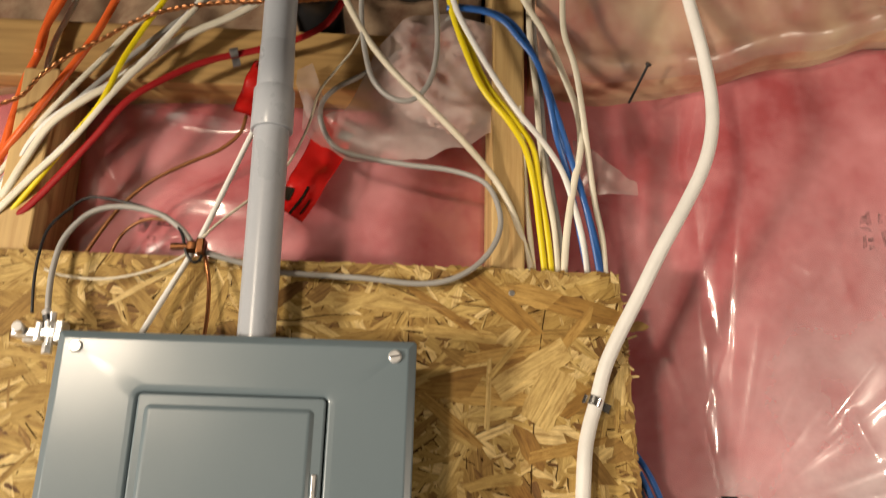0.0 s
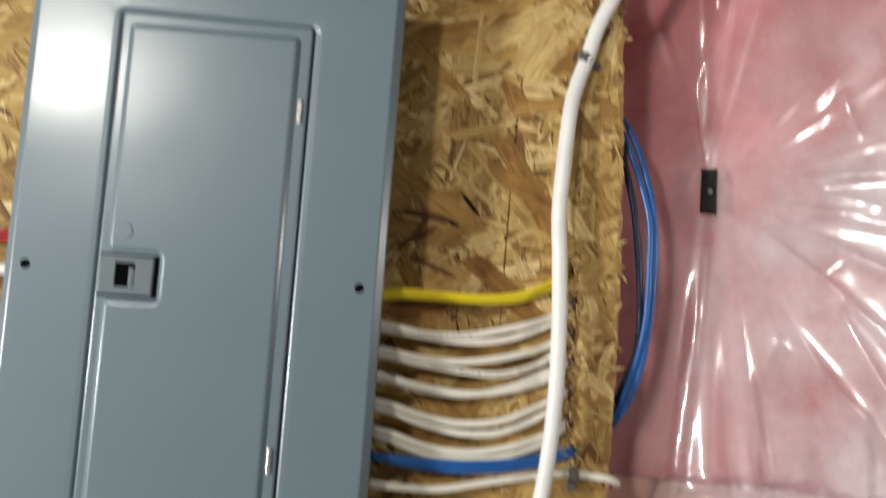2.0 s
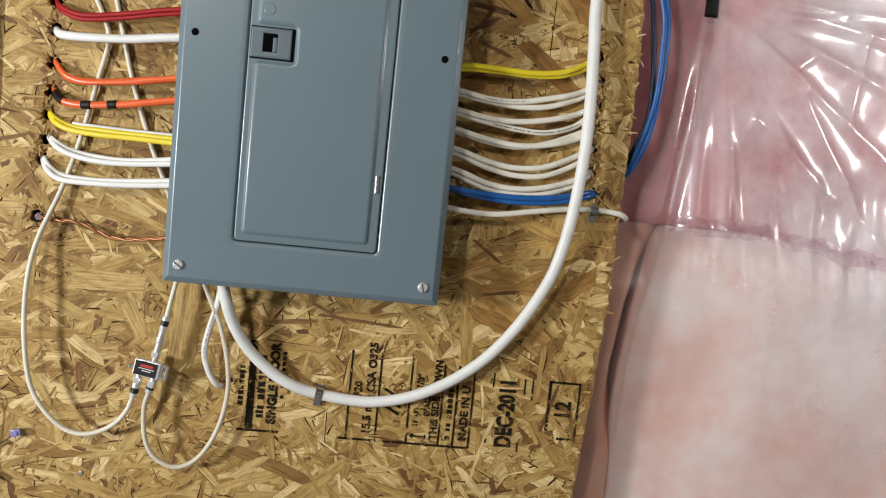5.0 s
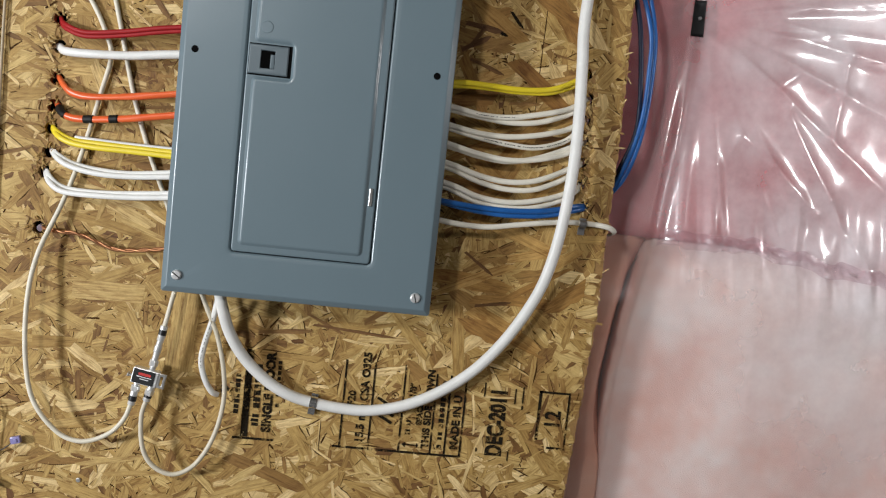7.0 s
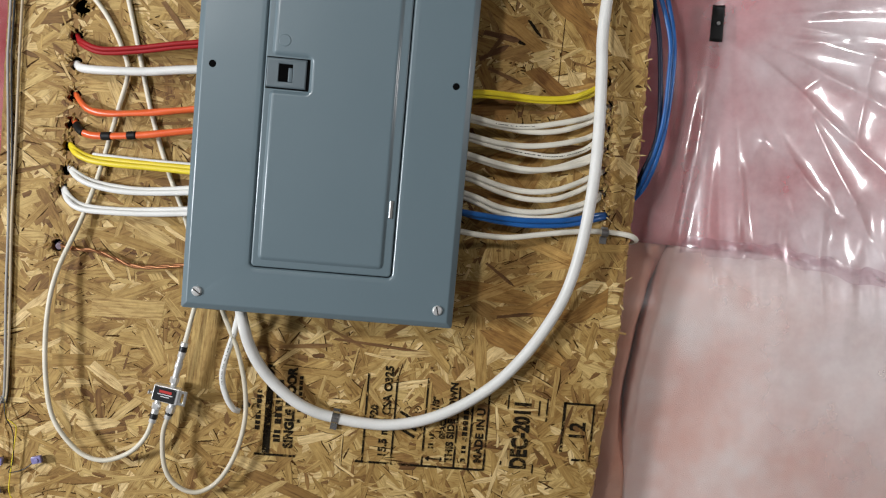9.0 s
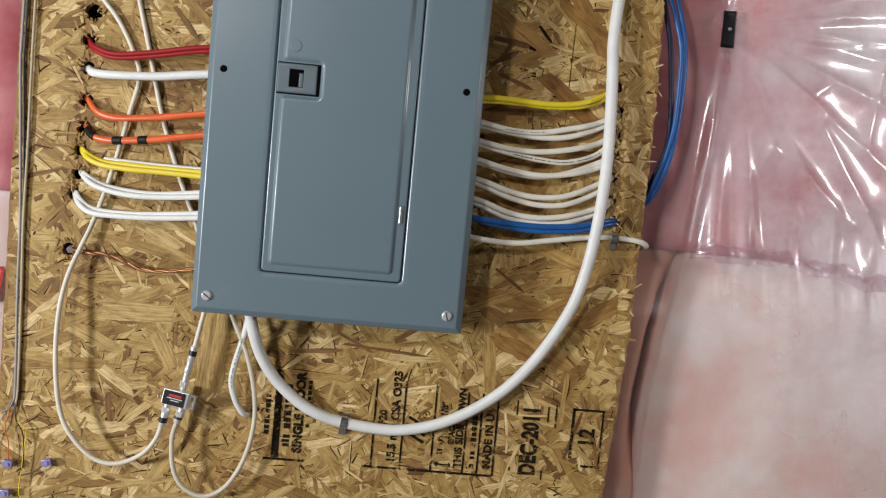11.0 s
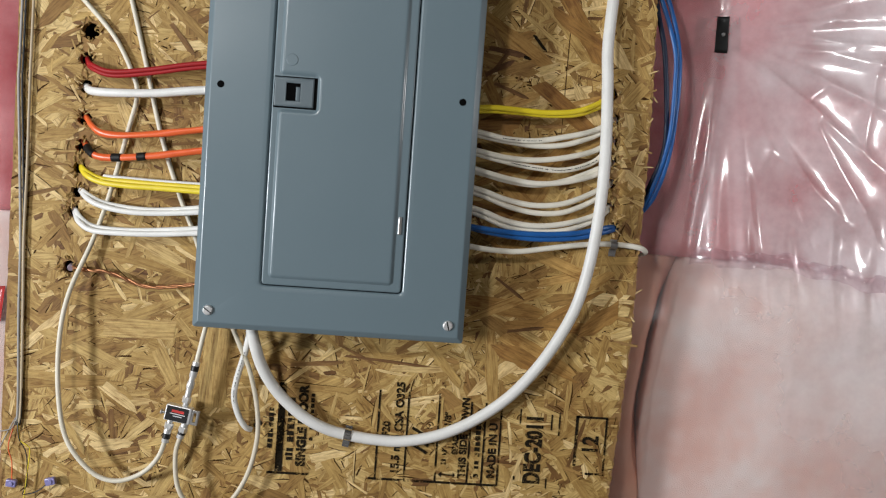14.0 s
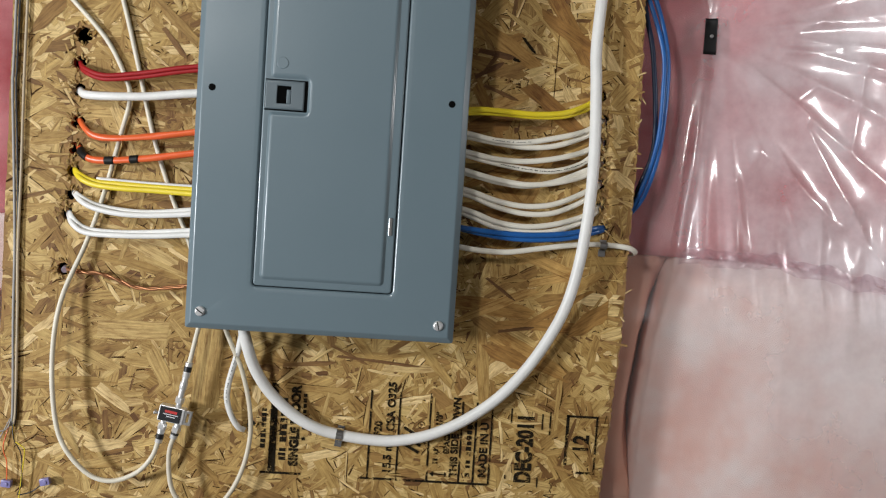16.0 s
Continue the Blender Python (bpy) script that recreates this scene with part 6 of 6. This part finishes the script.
def lump(name, centre, size, mat, label, category, seed, rough=0.35):
    bm = bmesh.new()
    bmesh.ops.create_icosphere(bm, subdivisions=5, radius=1)
    for v in bm.verts:
        p = v.co.copy()
        k = 1 + rough * noise.noise(p * 1.7 + Vector((seed, 0, 0))) + 0.16 * noise.noise(p * 4.5 + Vector((0, seed, 0))) + 0.12 * noise.noise(p * 12) + 0.09 * noise.noise(p * 29) + 0.05 * noise.noise(p * 60)
        v.co = Vector((centre[0] + p.x * k * size[0], centre[1] + p.y * k * size[1], centre[2] + p.z * k * size[2]))
    return tagged(part(name, bm, mat), label, category)


lump("torn_insulation", (0.214, 0.048, 2.240), (0.088, 0.026, 0.078), TORN, "torn chunk of pale pink fibreglass wrapped in loose film", "insulation", 2.0)


def bag_depth(x, z):
    y = 0.034 - 0.030 * np.exp(-((x - 0.21) / 0.08) ** 2 - ((z - 2.24) / 0.07) ** 2)
    y = y + 0.004 * np.sin(70 * (z + 0.35 * x) + 2 * np.sin(11 * x)) * np.exp(-((z - 2.14) / 0.03) ** 2)
    return y + ripple(x, z, 61, 22.0, 0.0030, 4)


def bag_edge(x, z):
    """Runs from a hanging lower edge to the ragged outline of the chunk."""
    s = (z - 2.10) / 0.2
    top = np.interp(x, [0.03, 0.058, 0.084, 0.105, 0.127, 0.155, 0.20, 0.25, 0.285], [2.205, 2.160, 2.172, 2.215, 2.268, 2.312, 2.325, 2.318, 2.300])
    low = np.interp(x, [0.03, 0.058, 0.113, 0.17, 0.24, 0.285], [2.145, 2.118, 2.098, 2.104, 2.125, 2.150])
    return low + s * (top - low) + 0.003 * np.sin(x * 120)


bag = grid_sheet("plastic_sheet", 0.03, 0.285, 2.10, 2.30, 0.004, bag_depth, BAG, bag_edge)
tagged(bag, "loose milky plastic film hanging over torn insulation", "plastic sheet")
flap = grid_sheet("plastic_sheet", 0.385, 0.468, 2.062, 2.14, 0.0025, lambda x, z: 0.024 + ripple(x, z, 71, 70.0, 0.007, 2), BAG, lambda x, z: z - (x - 0.385) * 0.75 * (z - 2.065) / 0.085)
tagged(flap, "small loose flap of milky plastic film", "plastic sheet")
flap = grid_sheet("plastic_sheet", 0.020, 0.058, 2.15, 2.235, 0.002, lambda x, z: 0.018 + ripple(x, z, 81, 60.0, 0.007, 2), BAG, lambda x, z: 2.19 + (z - 2.19) * (1 - 0.75 * np.abs((x - 0.039) / 0.019)) - 1.1 * (x - 0.039))
tagged(flap, "narrow strip of milky plastic film beside the conduit", "plastic sheet")
nail = thing("nail", None, "dark bent nail sticking out at the film fold", "nail")
part("shank", cyl_bm((0.467, 0.045, 2.208), (0.483, 0.0, 2.242), 0.0018, n=10), BLACK, nail)
part("head", cyl_bm((0.4828, 0.0005, 2.2416), (0.4835, -0.0015, 2.243), 0.0042, n=16), BLACK, nail)

# ---- stamps on the strand board ----
INK_Y = -0.0021


def stamp_bar(x0, x1, z0, z1):
    ob = part("stamp_bar", box_bm(x0, x1, INK_Y, INK_Y + 0.0004, z0, z1), STAMP, osb, smooth=False)
    return ob


def stamp_text(body, x, z, size, stretch=1.0, bold=0.0008):
    """Ink lettering that reads upwards; x: its baseline, z: where it begins."""
    cu = bpy.data.curves.new("stamp_text", "FONT")
    cu.body, cu.size, cu.space_character = body, size, 1.05
    cu.extrude, cu.offset = 0.0001, bold
    cu.materials.append(STAMP)
    ob = new("stamp_text", cu)
    ob.parent = osb
    ob.matrix_world = Matrix.Translation((x, INK_Y, z)) @ Matrix.Rotation(radians(-90), 4, "Y") @ Matrix.Rotation(radians(90), 4, "X") @ Matrix.Diagonal((stretch, 1, 1, 1))
    return ob


def stamp_blur(x0, x1, z0, z1, count, seed):
    """A run of unreadable characters as short bars."""
    rng = random.Random(seed)
    step = (z1 - z0) / count
    for k in range(count):
        if rng.random() < 0.85:
            a = z0 + k * step
            stamp_bar(x0 + rng.uniform(0, 0.15) * (x1 - x0), x1, a, a + step * rng.uniform(0.6, 0.85))


stamp_bar(-0.074, -0.0635, 0.950, 1.086)
stamp_bar(-0.086, -0.024, 0.946, 0.9495)
stamp_blur(-0.088, -0.080, 0.985, 1.050, 8, 11)
stamp_blur(-0.0595, -0.0485, 0.968, 0.988, 3, 12)
stamp_blur(-0.0595, -0.0485, 0.996, 1.066, 7, 13)
stamp_blur(-0.026, -0.020, 1.000, 1.075, 9, 14)
stamp_text("SINGLE FLOOR", -0.0305, 0.960, 0.0180, 0.98, 0.0012)
for x in (0.076, 0.120, 0.167, 0.216, 0.238, 0.262):
    stamp_bar(x, x + 0.003, 0.949, 1.084 if x < 0.2 else 1.074)
stamp_bar(0.067, 0.265, 0.9455, 0.949)
stamp_text("15.5 mm", 0.112, 0.956, 0.0165)
stamp_text("F20", 0.095, 1.013, 0.0155)
stamp_text("CSA O325", 0.114, 1.022, 0.0165)
stamp_text("SPACING", 0.200, 0.992, 0.0115)
stamp_text("1/8\"", 0.187, 1.034, 0.013)
stamp_blur(0.176, 0.184, 0.975, 1.000, 5, 4)
stamp_text("THIS SIDE DOWN", 0.2135, 0.956, 0.0150)
stamp_text("MADE IN U", 0.2585, 0.958, 0.0165)
stamp_blur(0.226, 0.234, 0.958, 0.985, 4, 5)
stamp_blur(0.226, 0.234, 0.990, 1.066, 9, 6)
stamp_bar(0.176, 0.196, 0.9585, 0.9605)
for x in (0.1725, 0.1955):
    ob = part("stamp_arrow", cyl_bm((x, INK_Y, 0.9595), (x + (0.006 if x < 0.18 else 0.0035), INK_Y, 0.9595), 0.0001 if x < 0.18 else 0.0045, 0.0045 if x < 0.18 else 0.0001, 6), INK, osb)
    ob.scale = (1, 0.05, 1)
    ob.location.y = INK_Y * 0.95
for z, tall in ((0.998, 0.030), (1.010, 0.034), (1.023, 0.026)):
    bm = box_bm(-tall / 2, tall / 2, INK_Y, INK_Y + 0.0004, -0.0022, 0.0022)
    ob = part("stamp_bar", bm, STAMP, osb, smooth=False)
    ob.matrix_world = pose(0.141, 0, z, 0, 28, 0)
ring = [(0.156 + 0.0052 * math.cos(a), INK_Y, 1.034 + 0.0052 * math.sin(a)) for a in np.linspace(0, 2 * math.pi, 19)]
cable("stamp_ring", ring, 0.0006, STAMP, "", parent=osb, flat=0.3, n=6)
stamp_text("DEC-2011", 0.327, 0.953, 0.0335, 0.72, 0.0017)
stamp_bar(0.378, 0.3825, 0.985, 1.063)
stamp_bar(0.424, 0.427, 0.974, 1.061)
stamp_bar(0.378, 0.427, 1.0595, 1.063)
stamp_bar(0.398, 0.427, 0.9720, 0.9755)
stamp_text("12", 0.414, 1.004, 0.0335, 0.85, 0.0010)
for x, z0, z1 in ((0.292, 1.045, 1.068), (0.340, 1.038, 1.062), (0.352, 1.030, 1.066), (0.338, 0.946, 0.962), (0.288, 0.958, 0.964)):
    stamp_bar(x, x + 0.0022, z0, z1)

# pencil line, dark flake, screws and glue spot on the board
cable("pencil_line", [(0.345, -0.0017, 1.92), (0.336, -0.0017, 1.86), (0.326, -0.0017, 1.74), (0.322, -0.0017, 1.60), (0.321, -0.0017, 1.45)], 0.0006, GAP, "", parent=osb, flat=0.3, n=6)
for x, z, ang in ((0.279, 1.618, 50), (0.262, 1.595, 20)):
    bm = bmesh.new()
    top, low = strand_outline(random.Random(int(z * 1000)), 0.030 if ang > 30 else 0.012, 0.005)
    ring = [bm.verts.new((a, 0, c)) for a, c in top] + [bm.verts.new((a, 0, c)) for a, c in reversed(low)]
    bm.faces.new(ring)
    ob = part("dark_strand", bm, INK, osb, smooth=False)
    ob.matrix_world = pose(x, -0.0021, z, 0, ang, 0)
for x, z in ((0.302, 1.922), (-0.312, 1.912), (0.30, 0.85), (-0.31, 0.86)):
    tagged(part("board_screw", cyl_bm((x, 0.0, z), (x, -0.0032, z), 0.0042, 0.0036, 18, 0.0008), ZINC), "small zinc screw head in the strand board", "screw", "board screws")

# large strands lying on the board's face, each its own piece
rng = random.Random(77)
SHAPES = []
for k in range(16):
    top, low = strand_outline(rng, 0.05 + 0.006 * k, rng.uniform(0.006, 0.022))
    verts, uvs = [], []
    for (a, c), (d, e) in zip(top, low):
        verts += [(a, 0, c), (d, 0, e)]
        uvs += [(a + k, c), (d + k, e)]
    me = bpy.data.meshes.new("wood_strand")
    me.from_pydata(verts, [], [(2 * q, 2 * q + 1, 2 * q + 3, 2 * q + 2) for q in range(len(top) - 1)])
    me.materials.append(LOOSE_STRAND)
    layer = me.uv_layers.new(name="UVMap")
    for lp in me.loops:
        layer.data[lp.index].uv = uvs[lp.vertex_index]
    SHAPES.append((me, 0.025 + 0.003 * k))
made = 0
while made < 245:
    me, half = SHAPES[rng.randrange(16)]
    x, z, ang = rng.uniform(LEFT + half, 0.43 - half), rng.uniform(BOTTOM + 0.03, TOP - 0.03), rng.gauss(0, 45)
    if abs(math.sin(radians(ang))) * half > min(z - BOTTOM, TOP - z) or any(math.hypot(x - hx, z - hz) < half + hr for hx, hz, hr in HOLES) or (0.93 < z < 1.09 and x > -0.11):
        continue
    ob = new("wood_strand", me)
    ob.parent = osb
    ob.matrix_world = pose(x, -0.00155 - 0.0000012 * made, z, 0, ang, 0)
    made += 1
PLANKS = strand_material("pale_osb_strand", True, [(0.0, (0.46, 0.32, 0.115)), (1.0, (0.60, 0.45, 0.20))])
for k, (x, z, ln, wd, ang) in enumerate(((-0.172, 1.103, 0.115, 0.040, 93), (-0.437, 1.075, 0.085, 0.012, 4), (-0.287, 1.153, 0.104, 0.029, -1), (-0.245, 1.10, 0.060, 0.022, 62), (0.325, 1.83, 0.095, 0.030, -32), (0.345, 1.80, 0.070, 0.042, -60), (0.275, 1.80, 0.085, 0.006, 92), (0.30, 1.85, 0.075, 0.007, -52), (0.24, 1.87, 0.09, 0.014, 6))):
    rng = random.Random(300 + k)
    n = 8
    edge = [[], []]
    for q in range(n + 1):
        s = q / n
        for side, sign in ((0, 1), (1, -1)):
            rag = rng.uniform(-0.05, 0.05) * wd if 0 < q < n else rng.uniform(-0.12, 0.02) * wd
            edge[side].append(((s - 0.5) * ln + (rng.uniform(-0.04, 0.04) * ln if q in (0, n) else 0), sign * (wd / 2 + rag)))
    verts = [(p[0], 0, p[1]) for pq in zip(*edge) for p in pq]
    me = bpy.data.meshes.new("wood_strand")
    me.from_pydata(verts, [], [(2 * q, 2 * q + 1, 2 * q + 3, 2 * q + 2) for q in range(n)])
    me.materials.append(PLANKS)
    layer = me.uv_layers.new(name="UVMap")
    for lp in me.loops:
        vx, _, vz = verts[lp.vertex_index]
        layer.data[lp.index].uv = (vx + 3.1 * k, vz + 1.7 * k)
    ob = new("wood_strand", me)
    ob.parent = osb
    ob.matrix_world = pose(x, -0.00193 - 0.000006 * k, z, 0, ang, 0)

# amber strands on the board's film side, also colouring the brown shade there
AMBER = strand_material("amber_strand", True, [(0.0, (0.25, 0.130, 0.033)), (0.5, (0.35, 0.205, 0.058)), (1.0, (0.50, 0.325, 0.110))])
ORANGE_ONES = []
for me, half in SHAPES:
    me = me.copy()
    me.materials.clear()
    me.materials.append(AMBER)
    ORANGE_ONES.append((me, half))
rng = random.Random(505)
made = 0
while made < 46:
    me, half = ORANGE_ONES[rng.randrange(16)]
    x, z, ang = rng.uniform(0.215, 0.42), rng.uniform(1.13, TOP - 0.03), rng.gauss(0, 34)
    if x + half * abs(math.cos(radians(ang))) > 0.445 or any(math.hypot(x - hx, z - hz) < half + hr for hx, hz, hr in HOLES):
        continue
    ob = new("wood_strand", me)
    ob.parent = osb
    ob.matrix_world = pose(x, -0.00186 - 0.0000011 * made, z, 0, ang, 0) @ Matrix.Diagonal((1, 1, 1.25, 1))
    made += 1

# dark brown strands; those round the panel also paint in its shade
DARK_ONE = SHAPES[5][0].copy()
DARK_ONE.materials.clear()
DARK_ONE.materials.append(BROWN_WOOD)
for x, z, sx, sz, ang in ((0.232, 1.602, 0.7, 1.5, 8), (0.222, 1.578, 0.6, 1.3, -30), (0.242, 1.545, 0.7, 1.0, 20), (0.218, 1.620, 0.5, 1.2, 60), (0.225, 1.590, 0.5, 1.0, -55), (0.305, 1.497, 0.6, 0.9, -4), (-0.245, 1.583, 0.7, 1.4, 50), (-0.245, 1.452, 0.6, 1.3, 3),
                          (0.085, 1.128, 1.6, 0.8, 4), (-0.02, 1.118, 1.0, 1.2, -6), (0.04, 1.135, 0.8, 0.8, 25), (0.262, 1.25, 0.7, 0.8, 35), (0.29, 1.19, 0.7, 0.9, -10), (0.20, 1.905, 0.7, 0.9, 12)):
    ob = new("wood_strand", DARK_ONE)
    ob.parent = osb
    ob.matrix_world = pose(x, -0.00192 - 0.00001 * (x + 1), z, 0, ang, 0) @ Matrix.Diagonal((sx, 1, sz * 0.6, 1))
